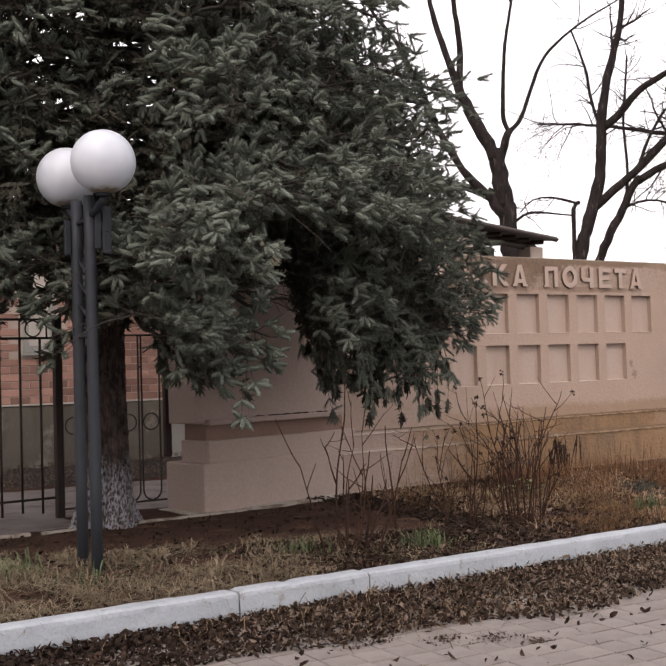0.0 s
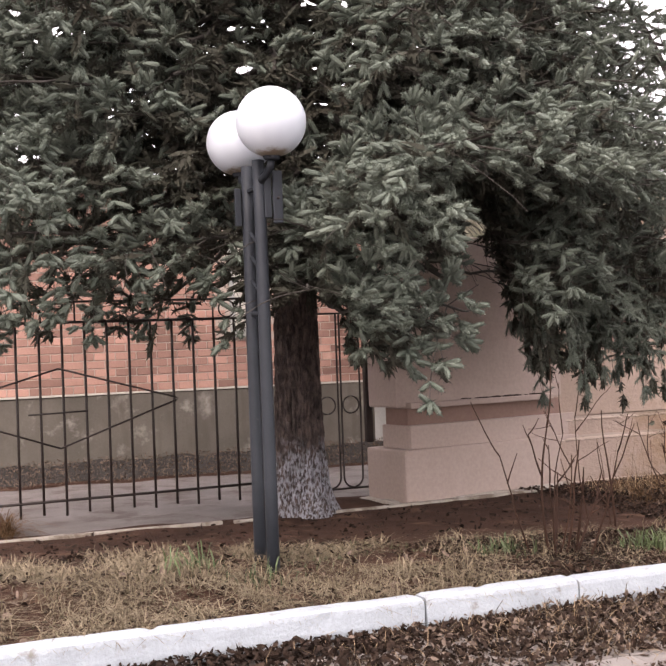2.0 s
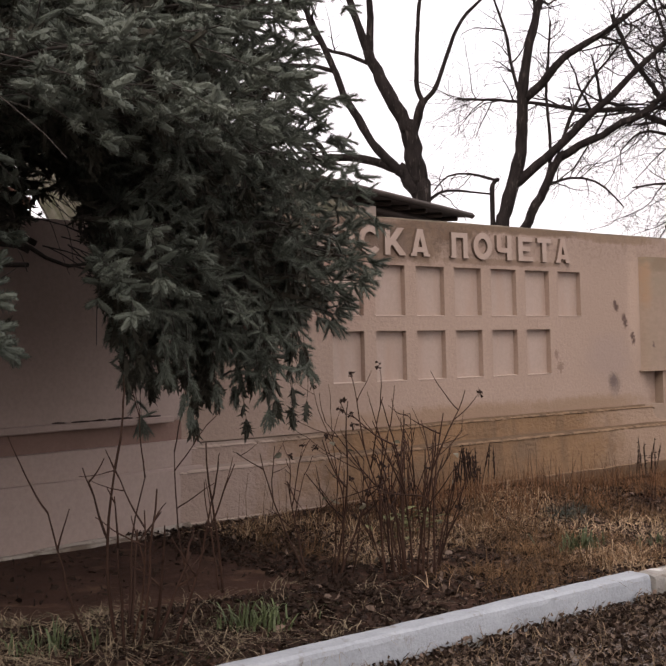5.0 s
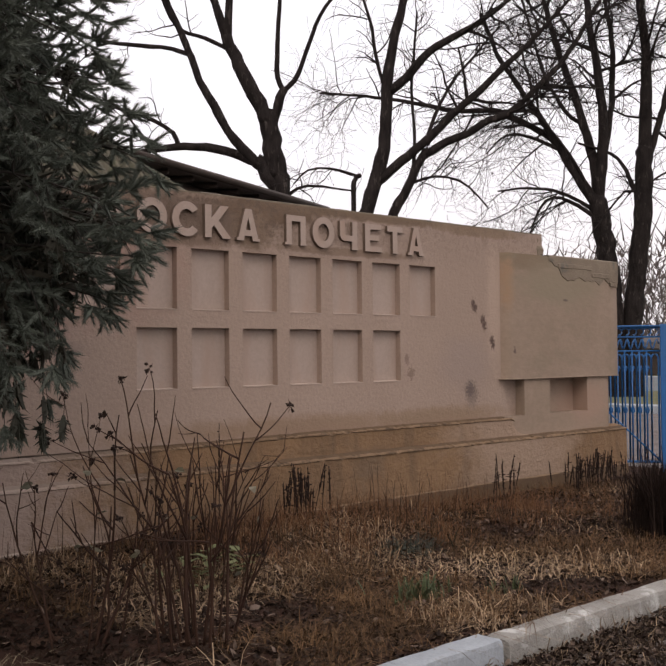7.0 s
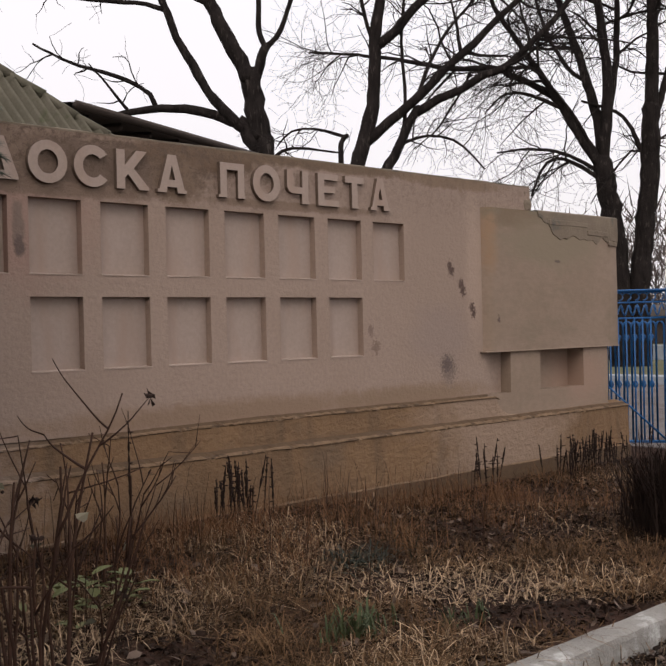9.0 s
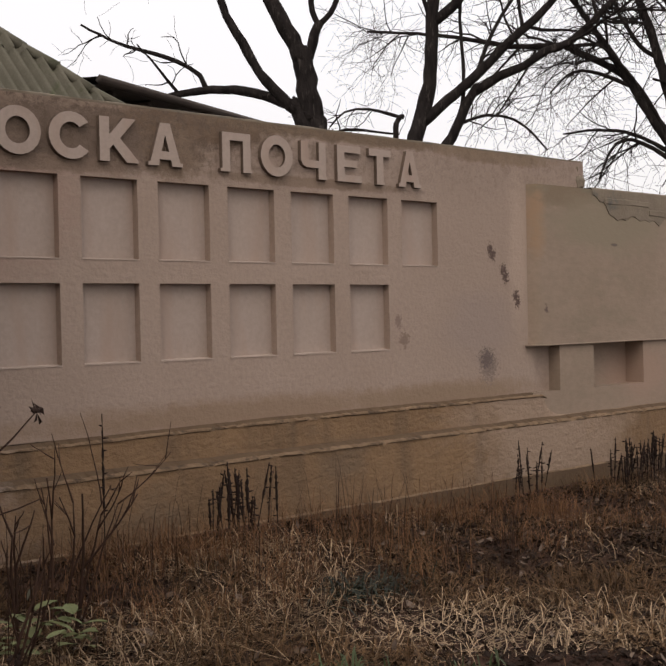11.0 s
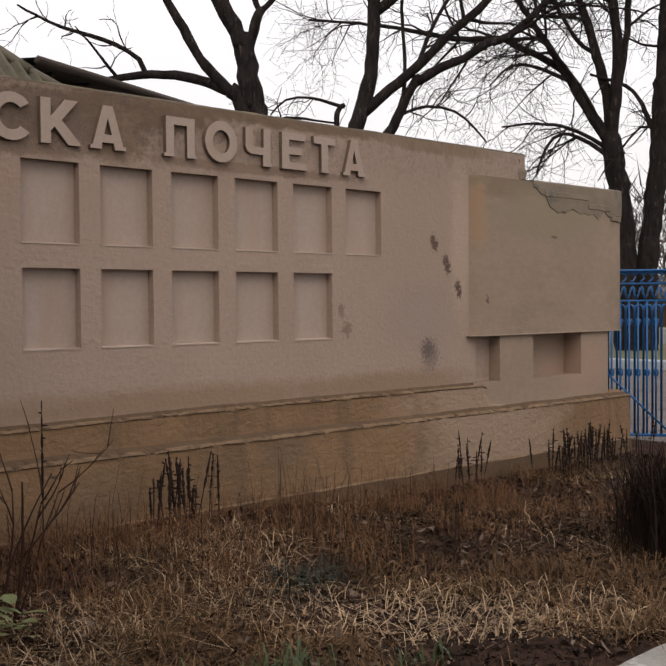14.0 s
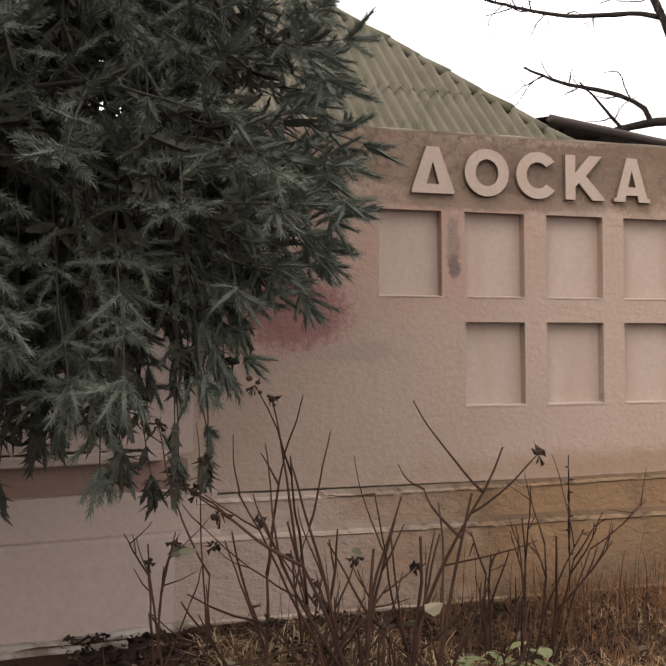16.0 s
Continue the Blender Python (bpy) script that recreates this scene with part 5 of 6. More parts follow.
def build_spruce():
    rg = np.random.default_rng(5)
    at = np.array([-4.16, -0.5, 0.03])
    tree = thing("spruce_tree", "large blue-grey spruce with low hanging boughs and limewashed foot", "tree", at=tuple(at))

    def bark(z0, z1, name, mat, label):
        bm = bmesh.new()
        n, m = 90, max(8, int((z1 - z0) / 0.022))
        m = min(m, 120)
        rows = []
        for i in range(m + 1):
            z = z0 + (z1 - z0) * i / m
            r = 0.215 * (1 - z / 11.5) + 0.11 * math.exp(-max(z, 0) / 0.22)
            row = []
            for j in range(n):
                a = 2 * math.pi * j / n
                q = Vector((math.cos(a) * 2.6, math.sin(a) * 2.6, z * 2.2))
                plate = min(0.5, 2.2 * abs(noise.noise(Vector((q.x * 2.6, q.y * 2.6, q.z * 1.1)))) + 0.3 * abs(noise.noise(q * 3.0))) * 0.07 - 0.022 + noise.noise(q * 4.2) * 0.014
                flare = 0.06 * math.exp(-max(z, 0) / 0.25) * math.sin(a * 4 + 1)
                rr = r + plate * (1 - z / 12) + flare
                row.append(bm.verts.new((math.cos(a) * rr + 0.02 * z * 0.3, math.sin(a) * rr, z)))
            rows.append(row)
        for r, s in zip(rows, rows[1:]):
            for j in range(n):
                q = (j + 1) % n
                bm.faces.new((r[j], r[q], s[q], s[j]))
        part(name, bm, mat, tree, label)

    bark(-0.15, 2.4, "trunk", SPRUCEBARK, "flaky brown bark with worn limewash at the foot")
    bark(2.39, 9.6, "upper_trunk", SPRUCEBARK, "")
    wood, twigs = Tubes(6), Tubes(4)
    young, old = ([], [], []), ([], [], [])

    def outside(q):
        """True past the outline that the hanging side of the crown keeps to."""
        az, r = math.degrees(math.atan2(q[1], q[0])), math.hypot(q[0], q[1])
        if not -58 < az < 25 or q[2] > 3.7:
            return False
        if az > -24:
            return r > np.interp(q[2], (0.9, 1.15, 1.5, 1.75, 2.1, 2.4, 3.2), (2.9, 2.98, 3.14, 3.5, 3.58, 3.5, 3.5))
        if -32 < az < -26 and 1.3 < q[2] < 1.6:
            return r > 3.56
        return r > np.interp(q[2], (0.95, 1.1, 1.28, 1.45, 1.6, 1.8, 2.1, 2.5, 3.2), (3.18, 3.24, 3.29, 3.36, 3.46, 3.6, 3.72, 3.68, 3.5)) or q[2] < 0.92

    def in_gap(q):
        """True in the opening between the front boughs and the hanging side, through which the wall shows."""
        across = 0.891 * (q[0] - 0.56) - 0.454 * (q[1] + 2.33)
        return q[2] < 2.7 and -0.04 * q[2] < across < 0.3 + 0.25 * max(0.0, 1.75 - q[2]) - 0.45 * max(0.0, q[2] - 2.1) and q[1] < 0.3

    def by_trunk(q):
        """True low down before the trunk, which stands bare there."""
        across, before = 0.951 * q[0] - 0.31 * q[1], -0.31 * q[0] - 0.951 * q[1]
        return q[2] < 1.68 and abs(across + 0.02) < 0.34 and before > 0

    def spray(base, d, length, hang, shaded_part, fine):
        """A flat branchlet with stubby shoots on both sides and a whorl at its tip."""
        end = base + at
        if (end[1] < -2.6 and -6.4 < end[0] < -4.75 and end[2] > 2.6) or (end[1] < -2.7 and -6.2 < end[0] < -5.15):
            return
        for reach in (0.5, 1.0):
            mid = base + d / np.linalg.norm(d) * length * reach - UP * 0.15 * reach
            az, r = math.degrees(math.atan2(mid[1], mid[0])), math.hypot(mid[0], mid[1])
            if mid[2] < 2.4 and r > 0.5 and (in_gap(mid) or by_trunk(mid) or (r < 1.9 and -75 < az < 15)):
                return
        if outside(base):
            return
        m = max(2, int(length / 0.125))
        p, line = base.copy(), [base.copy()]
        d = d / np.linalg.norm(d)
        side = np.cross(d, UP)
        side /= np.linalg.norm(side) + 1e-9

        tight = 0.4 if d[2] < -0.55 else 1.0

        def put(store, go, ln):
            store[0].append(p - d * 0.02 * rg.random()), store[1].append(go), store[2].append(ln)

        for i in range(m):
            d = d + UP * (-hang * 0.16) + rg.normal(size=3) * 0.07
            d /= np.linalg.norm(d)
            if i > 0 and outside(p + d * length / m):
                break
            p = p + d * length / m
            line.append(p.copy())
            u = (i + 1) / m
            # Inner and hanging shoots take the tone darkened for shade, tips the pale one.
            store = old if (shaded_part and rg.random() < 0.85) or u < 0.4 else young
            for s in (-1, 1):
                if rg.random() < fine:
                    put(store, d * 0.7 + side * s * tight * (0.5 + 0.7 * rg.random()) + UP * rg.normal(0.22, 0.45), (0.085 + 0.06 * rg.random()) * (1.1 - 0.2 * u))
        store = old if shaded_part else young
        for s in (-0.7, 0, 0.7):
            put(store, d + side * s * tight + UP * tight * rg.normal(0.2, 0.35), 0.1 + 0.05 * rg.random())
        if any(q[1] + at[1] < -2.5 and -6.4 < q[0] + at[0] < -4.75 and q[2] > 2.3 for q in line):
            return
        twigs.add(line, np.linspace(0.0045, 0.002, len(line)), cap=False)

    def bough(z, az, length, z_end, hang, fine):
        a = radians(az)
        out = np.array([math.cos(a), math.sin(a), 0.0])
        across = np.array([-math.sin(a), math.cos(a), 0.0])
        n = 16
        drift = rg.normal(0, 0.12)
        pts = []
        for i in range(n + 1):
            u = i / n
            h = z + (z_end - z) * u + 0.1 * math.sin(math.pi * min(1, u * 1.6)) - 0.16 * math.sin(math.pi * u) ** 2 * u * 1.6
            pts.append(out * (0.1 + (length - 0.1) * u) + across * drift * math.sin(u * 2.5) * u + UP * h + np.array([0.006 * z, 0, 0]) + rg.normal(size=3) * 0.015)
        pts = np.array(pts)
        near = [i for i, q in enumerate(pts) if q[1] + at[1] < -2.5 and -6.4 < q[0] + at[0] < -4.75 and q[2] > 2.2]
        stop = near[0] if near else n + 1
        thick = np.linspace(0.036, 0.006, n + 1) * min(1, length / 2.5)
        bare = next((i for i, q in enumerate(pts[:stop]) if in_gap(q) and math.hypot(q[0], q[1]) > 0.6), stop)
        wood.add(pts[:bare], thick[:bare], cap=False)
        again = next((i for i in range(bare, stop) if not in_gap(pts[i])), stop)
        if stop - again > 2:
            wood.add(pts[again:stop], thick[again:stop], cap=False)
        total = length
        s = 0.16 * total
        k = 0
        while s < total:
            u = s / total
            i = min(n - 1, int(u * n))
            base = pts[i] + (pts[i + 1] - pts[i]) * (u * n - i)
            d = pts[i + 1] - pts[i]
            d /= np.linalg.norm(d)
            sd = np.cross(d, UP)
            sd /= np.linalg.norm(sd)
            ln = (0.75 * math.sin(math.pi * min(1, 0.18 + 0.82 * (1 - u) * 1.0)) ** 0.8 + 0.16) * min(1, length / 2.8)
            go = d * 0.75 + sd * (1 if k % 2 else -1) * (0.75 + 0.25 * rg.random()) + UP * (rg.normal(0.0, 0.15) - hang * 0.15)
            spray(base, go, ln * (0.75 + 0.4 * rg.random()), hang, u < 0.58, fine)
            for _ in range(1 if hang < 0.8 else 3):
                if (0.3 if hang < 0.8 else 0.52) < u < 0.93 and rg.random() < 0.35 + 0.5 * hang:
                    drop = 0.2 + (0.3 if hang < 0.8 else 0.72) * hang * rg.random() * (0.5 + 0.75 * u)
                    spray(base + sd * rg.normal(0, 0.12), d * 0.25 + sd * rg.normal(0, 0.3) - UP * (0.55 + hang), drop, hang, rg.random() < (0.85 - 0.5 * u if hang > 0.8 else 0.6), fine * 0.9)
            if u > 0.45 and rg.random() < 0.55:
                spray(base, d * 0.7 + sd * rg.normal(0, 0.5) + UP * 0.55, 0.2 + 0.15 * rg.random(), -0.1, False, fine)
            s += 0.13 + 0.07 * rg.random()
            k += 1
        spray(pts[-1], pts[-1] - pts[-2], 0.3, 0.0, False, fine)

    for z, az, length, z_end, hang in LOW_BOUGHS:
        bough(z, az + rg.normal(0, 1), length, z_end, hang, 0.92)
    z = 3.55
    while z < 8.8:
        n = 11 if z < 4.9 else (9 if z < 5.9 else 5)
        turn = rg.random() * 360
        for k in range(n):
            az = (turn + 360 * k / n + rg.normal(0, 9) + 180) % 360 - 180
            reach = 3.55 - 0.22 * (z - 3.4) if z < 5 else 3.3 * max(0.1, 1 - (z - 4.8) / 4.6)
            if -131 < az < -112 and z < 4.0:
                reach = 2.5
            if 25 < az < 170 and rg.random() < (0.65 if az < 55 else 0.92 if az < 105 else 0.6):
                continue
            reach *= 0.88 + 0.18 * rg.random()
            if -50 < az < 45:
                reach *= 0.96
            bough(z + rg.normal(0, 0.06), az, reach, z - 0.27 * reach, 0.7 if -25 < az < 40 else 0.4, 0.85 if z < 4.9 else (0.75 if z < 5.9 and not 20 < az < 160 else 0.1))
        z += 0.27 if z < 4.9 else (0.32 if z < 5.9 else 0.6)

    for k in range(16):
        z = 3.5 + 1.5 * k / 15 + rg.normal(0, 0.05)
        reach = 3.3 + 0.3 * rg.random() - 0.2 * (z - 3.5)
        bough(z, -180 + (k * 37) % 58, reach, z - 0.27 * reach, 0.4, 0.85)

    def clear(store):
        """Keeps the shoots off the lamp."""
        p = np.array(store[0])
        off = np.hypot(p[:, 0] + at[0] - LAMP_AXIS[0] - 0.0, p[:, 1] + at[1] - LAMP_AXIS[1])
        keep = ~((off < 0.5) & (p[:, 2] < 3.3) & (p[:, 2] > 2.48)) & (off > 0.2) & ~((p[:, 1] + at[1] < -2.7) & (p[:, 0] + at[0] < -5.12) & (p[:, 0] + at[0] > -6.2)) & ~((p[:, 1] + at[1] < -2.6) & (abs(p[:, 0] + at[0] + 5.6) < 0.85) & (p[:, 2] > 2.5))
        keep &= ~np.array([in_gap(q) or by_trunk(q) for q in p])
        return p[keep], np.array(store[1])[keep], np.array(store[2])[keep]

    young, old = clear(young), clear(old)
    wood.mesh("bough_wood", TWIGWOOD, tree)["kind"] = "stuff"
    twigs.mesh("spray_wood", TWIGWOOD, tree)["kind"] = "stuff"
    turn = np.degrees(np.arctan2(young[0][:, 1], young[0][:, 0]))
    front, side = (turn < -62) | (turn > 100), (turn >= -62) & (turn < -38)
    crown = place_shoots("crown", young[0][front], young[1][front], young[2][front] * 0.98, 0.039, NEEDLE, tree, rg, 36, "dense blue-grey needle fingers", finger_template)
    crown["kind"] = "stuff"
    brush = place_shoots("side_crown", *(a[side] for a in young), 0.027, NEEDLE, tree, rg, 70, "blue-grey needle brushes", full_shoot)
    brush["kind"] = "stuff"
    curtain = place_shoots("hanging_crown", *(a[~front & ~side] for a in young), 0.029, NEEDLE, tree, rg, 58, "hanging grey-green needle sprays")
    curtain["kind"] = "stuff"
    inner = place_shoots("inner_crown", *old, 0.055, SHADENEEDLE, tree, rg, 9, "dark brown-green inner needles", coarse_shoot)
    inner["kind"] = "stuff"


build_spruce()


# ---- shrubs, stalks, tufts ----
def on_land(x, y):
    return float(land(x, y))


def build_rose(at, stems, tall, spread, label, seed, hips=True, leaves=0, fork=2, thick=0.0084):
    rg = np.random.default_rng(seed)
    b = thing("rose_bush", label, "bush", at=(at[0], at[1], on_land(*at)), group="rose bushes")
    tips = []
    low = []
    for k in range(stems):
        t = Tubes(5)
        a = rg.random() * 6.283
        lean = spread * (0.25 + 0.75 * rg.random())
        root = np.array([math.cos(a) * 0.12 * rg.random() * 2, math.sin(a) * 0.12 * rg.random() * 2, -0.03])

        def grow(p, d, ln, r, level):
            m = 8
            line = [p.copy()]
            for i in range(m):
                d = d + rg.normal(size=3) * 0.055 + UP * 0.03
                d /= np.linalg.norm(d)
                p = p + d * ln / m
                line.append(p.copy())
                if level < fork and i > 2 and rg.random() < (0.42, 0.24)[level]:
                    grow(p.copy(), d + rg.normal(size=3) * 0.5, ln * (0.3 + 0.3 * rg.random()), r * 0.65, level + 1)
            t.add(line, np.linspace(r, r * 0.45, m + 1))
            tips.append((p.copy(), d.copy(), level))
            low.append(line[2])

        grow(root, np.array([math.cos(a) * lean, math.sin(a) * lean, 1.0]), tall * (0.55 + 0.5 * rg.random()), thick * (0.6 + 0.65 * rg.random()), 0)
        t.mesh("stem", STEM, b)
    if hips:
        for p, d, level in tips:
            if rg.random() < 0.15:
                bm = bmesh.new()
                for q in range(3):
                    s = 0.006 + 0.006 * rg.random()
                    bmesh.ops.create_icosphere(bm, subdivisions=1, radius=s, matrix=Matrix.Translation(Vector(p + rg.normal(size=3) * 0.008)) @ Matrix.Diagonal((1, 1, 0.8, 1)))
                for q in range(9):
                    w = rg.normal(size=3)
                    w /= np.linalg.norm(w)
                    v = [bm.verts.new(p + e) for e in (w * 0.004, w * 0.024 + rg.normal(size=3) * 0.008, w * 0.02 - UP * 0.014 + rg.normal(size=3) * 0.004)]
                    bm.faces.new(v)
                part("dried_hip", bm, DARKSTEM, b, "withered dark flower head")
    for k in range(leaves):
        p = low[rg.integers(0, len(low))] + rg.normal(size=3) * (0.05, 0.05, 0.05)[0] + UP * 0.02
        bm = bmesh.new()
        w = rg.normal(size=3) * (1, 1, 0.4)
        w /= np.linalg.norm(w)
        u = np.cross(w, rg.normal(size=3))
        u /= np.linalg.norm(u)
        s = 0.02 + 0.022 * rg.random()
        nrm = np.cross(w, u) * s * 0.25
        v = [bm.verts.new(p + e) for e in (-w * s, -w * 0.3 * s + u * 0.5 * s + nrm, w * 0.4 * s + u * 0.42 * s + nrm, w * s, w * 0.4 * s - u * 0.42 * s + nrm, -w * 0.3 * s - u * 0.5 * s + nrm)]
        bm.faces.new((v[0], v[1], v[2], v[3])), bm.faces.new((v[0], v[3], v[4], v[5]))
        part("leaf", bm, FROND, b)
    return b


build_rose((-1.05, -2.86), 14, 1.08, 0.27, "tall bare reddish rose bush with withered flower heads", 3, leaves=6)
build_rose((-0.85, -2.6), 7, 0.85, 0.33, "bare rose bush with a few grey-green leaves", 4, leaves=8)
build_rose((-1.5, -2.5), 7, 0.92, 0.55, "thin bare rose bush leaning outwards", 8, leaves=4)
build_rose((-3.3, -3.25), 10, 0.86, 0.55, "sparse bare rose bush in brown soil", 6, hips=False, thick=0.0115)
build_rose((-2.3, -2.5), 3, 0.95, 0.25, "few thin bare rose canes", 12, hips=False, fork=1)
build_rose((0.1, -1.4), 9, 0.75, 0.35, "low bare rose canes by the wall", 9, hips=False)


def build_stalks(at, count, tall, spread, label, seed, thick=0.0075):
    rg = np.random.default_rng(seed)
    b = thing("withered_stalks", label, "dead plant", at=(at[0], at[1], on_land(*at)), group="withered stalks")
    for k in range(count):
        t = Tubes(6)
        x, y = rg.normal(0, spread[0]), rg.normal(0, spread[1])
        h = tall * (0.55 + 0.5 * rg.random())
        m = 26
        lean = rg.normal(0, 0.09, 2)
        pts = [(x + lean[0] * h * i / m, y + lean[1] * h * i / m, h * i / m) for i in range(m + 1)]
        head = 0.25 + 0.3 * rg.random()
        r = [0.0035 if i < m * head else thick * (0.35 + 1.15 * rg.random()) * (1.0 if i < m - 2 else 0.5) for i in range(m + 1)]
        t.add(pts, r)
        for i in range(int(m * head), m, 2):
            q = np.array(pts[i])
            out = rg.normal(size=3) * (1, 1, 0.4) * 0.012
            t.add([q, q + out * 0.7, q + out * 1.5], [0.003, 0.0055, 0.001])
        t.mesh("stalk", DARKSTEM, b)
    return b


build_stalks((1.86, -0.42), 24, 0.46, (0.19, 0.06), "cluster of dark withered seed stalks against the wall", 21)
build_stalks((0.85, -0.62), 1, 1.05, (0.01, 0.01), "single tall thin withered seed stalk", 24, 0.006)
build_stalks((4.85, -0.4), 10, 0.5, (0.14, 0.06), "dark withered seed stalks by the pylon", 22)
build_stalks((5.95, -0.55), 26, 0.44, (0.25, 0.06), "row of dark withered seed stalks at the pylon foot", 23)
build_stalks((6.7, -0.5), 26, 0.42, (0.3, 0.06), "row of dark withered seed stalks at the pylon foot", 25)


def blades(name, spots, height, width, mat, rg, parent=None, lean=0.5):
    """Bent grass blades as loose triangles, three to a blade."""
    n = len(spots)
    x, y = spots[:, 0], spots[:, 1]
    z = land(x, y)
    h = height * (0.4 + 0.9 * rg.random(n))
    a = rg.random(n) * 6.283
    o = np.stack([np.cos(a), np.sin(a), np.zeros(n)], 1)
    s = np.stack([-np.sin(a), np.cos(a), np.zeros(n)], 1) * (width * (0.6 + 0.8 * rg.random(n)))[:, None]
    l = lean * (0.2 + rg.random(n) * 1.3)
    p0 = np.stack([x, y, z - 0.01], 1)
    up = np.array([0, 0, 1.0])
    curl = np.stack([-np.sin(a), np.cos(a), np.zeros(n)], 1) * (rg.normal(0, 0.25, n) * l)[:, None]
    p1 = p0 + (o * (l * 0.22)[:, None] + up * np.clip(0.5 - l * 0.13, 0.1, 0.5)[:, None]) * h[:, None]
    p2 = p0 + (o * (l * 0.62)[:, None] + curl * 0.5 + up * np.clip(0.9 - l * 0.33, 0.1, 1)[:, None]) * h[:, None]
    p3 = p0 + (o * (l * 1.05)[:, None] + curl * 1.2 + up * np.clip(1.08 - l * 0.62, 0.04, 1)[:, None]) * h[:, None]
    tri = np.concatenate([np.stack([p0 - s, p0 + s, p1 + s * 0.8], 1), np.stack([p0 - s, p1 + s * 0.8, p1 - s * 0.8], 1), np.stack([p1 - s * 0.8, p1 + s * 0.8, p2 + s * 0.6], 1), np.stack([p1 - s * 0.8, p2 + s * 0.6, p2 - s * 0.6], 1), np.stack([p2 - s * 0.6, p2 + s * 0.6, p3], 1)])
    return triangles(name, tri, mat, parent)


def litter(name, spots, size, mat, rg, flat=0.5, lift=0.012):
    """Curled dead leaves."""
    n = len(spots)
    z = land(spots[:, 0], spots[:, 1]) + lift * (0.3 + rg.random(n) * 1.6)
    c = np.stack([spots[:, 0], spots[:, 1], z], 1)
    w = rg.normal(size=(n, 3)) * (1, 1, flat)
    w /= np.linalg.norm(w, axis=1)[:, None]
    u = np.cross(w, rg.normal(size=(n, 3)) * (0.4, 0.4, 1))
    u /= np.linalg.norm(u, axis=1)[:, None] + 1e-9
    nrm = np.cross(w, u)
    s = (size * (0.5 + rg.random(n)))[:, None]
    slim = (0.26 + 0.26 * rg.random(n))[:, None]
    bend = (0.1 + 0.5 * rg.random(n))[:, None]
    a, b = c - w * s - nrm * s * bend * 0.4, c + w * s - nrm * s * bend * 0.4
    l0, l1 = c - w * s * 0.4 + u * s * slim + nrm * s * bend * 0.3, c + w * s * 0.5 + u * s * slim * 0.85 + nrm * s * bend * 0.25
    r0, r1 = c - w * s * 0.45 - u * s * slim * 0.9 + nrm * s * bend * 0.2, c + w * s * 0.4 - u * s * slim + nrm * s * bend * 0.35
    tri = np.concatenate([np.stack([a, l0, r0], 1), np.stack([l0, l1, r0], 1), np.stack([l1, r1, r0], 1), np.stack([l1, b, r1], 1)])
    return triangles(name, tri, mat)


def scatter(n, x0, x1, y0, y1, rg, keep=None):
    p = np.stack([x0 + (x1 - x0) * rg.random(n), y0 + (y1 - y0) * rg.random(n)], 1)
    ok = (p[:, 1] > kerb_y(p[:, 0]) + 0.09)
    if keep is not None:
        ok &= keep(p)
    return p[ok]


def patchy(p, s, at, seed=0.0):
    return np.array([noise.noise(Vector((a * s, b * s, seed))) for a, b in p]) > at


def leafy(p, rg):
    """The hollow before the pylon, where leaves lie and hardly any grass grows."""
    return (((p[:, 0] - 4.4) / 1.9) ** 2 + ((p[:, 1] + 1.45) / 1.05) ** 2 < 0.75 + 0.5 * rg.random(len(p))) & (rg.random(len(p)) < 0.85)


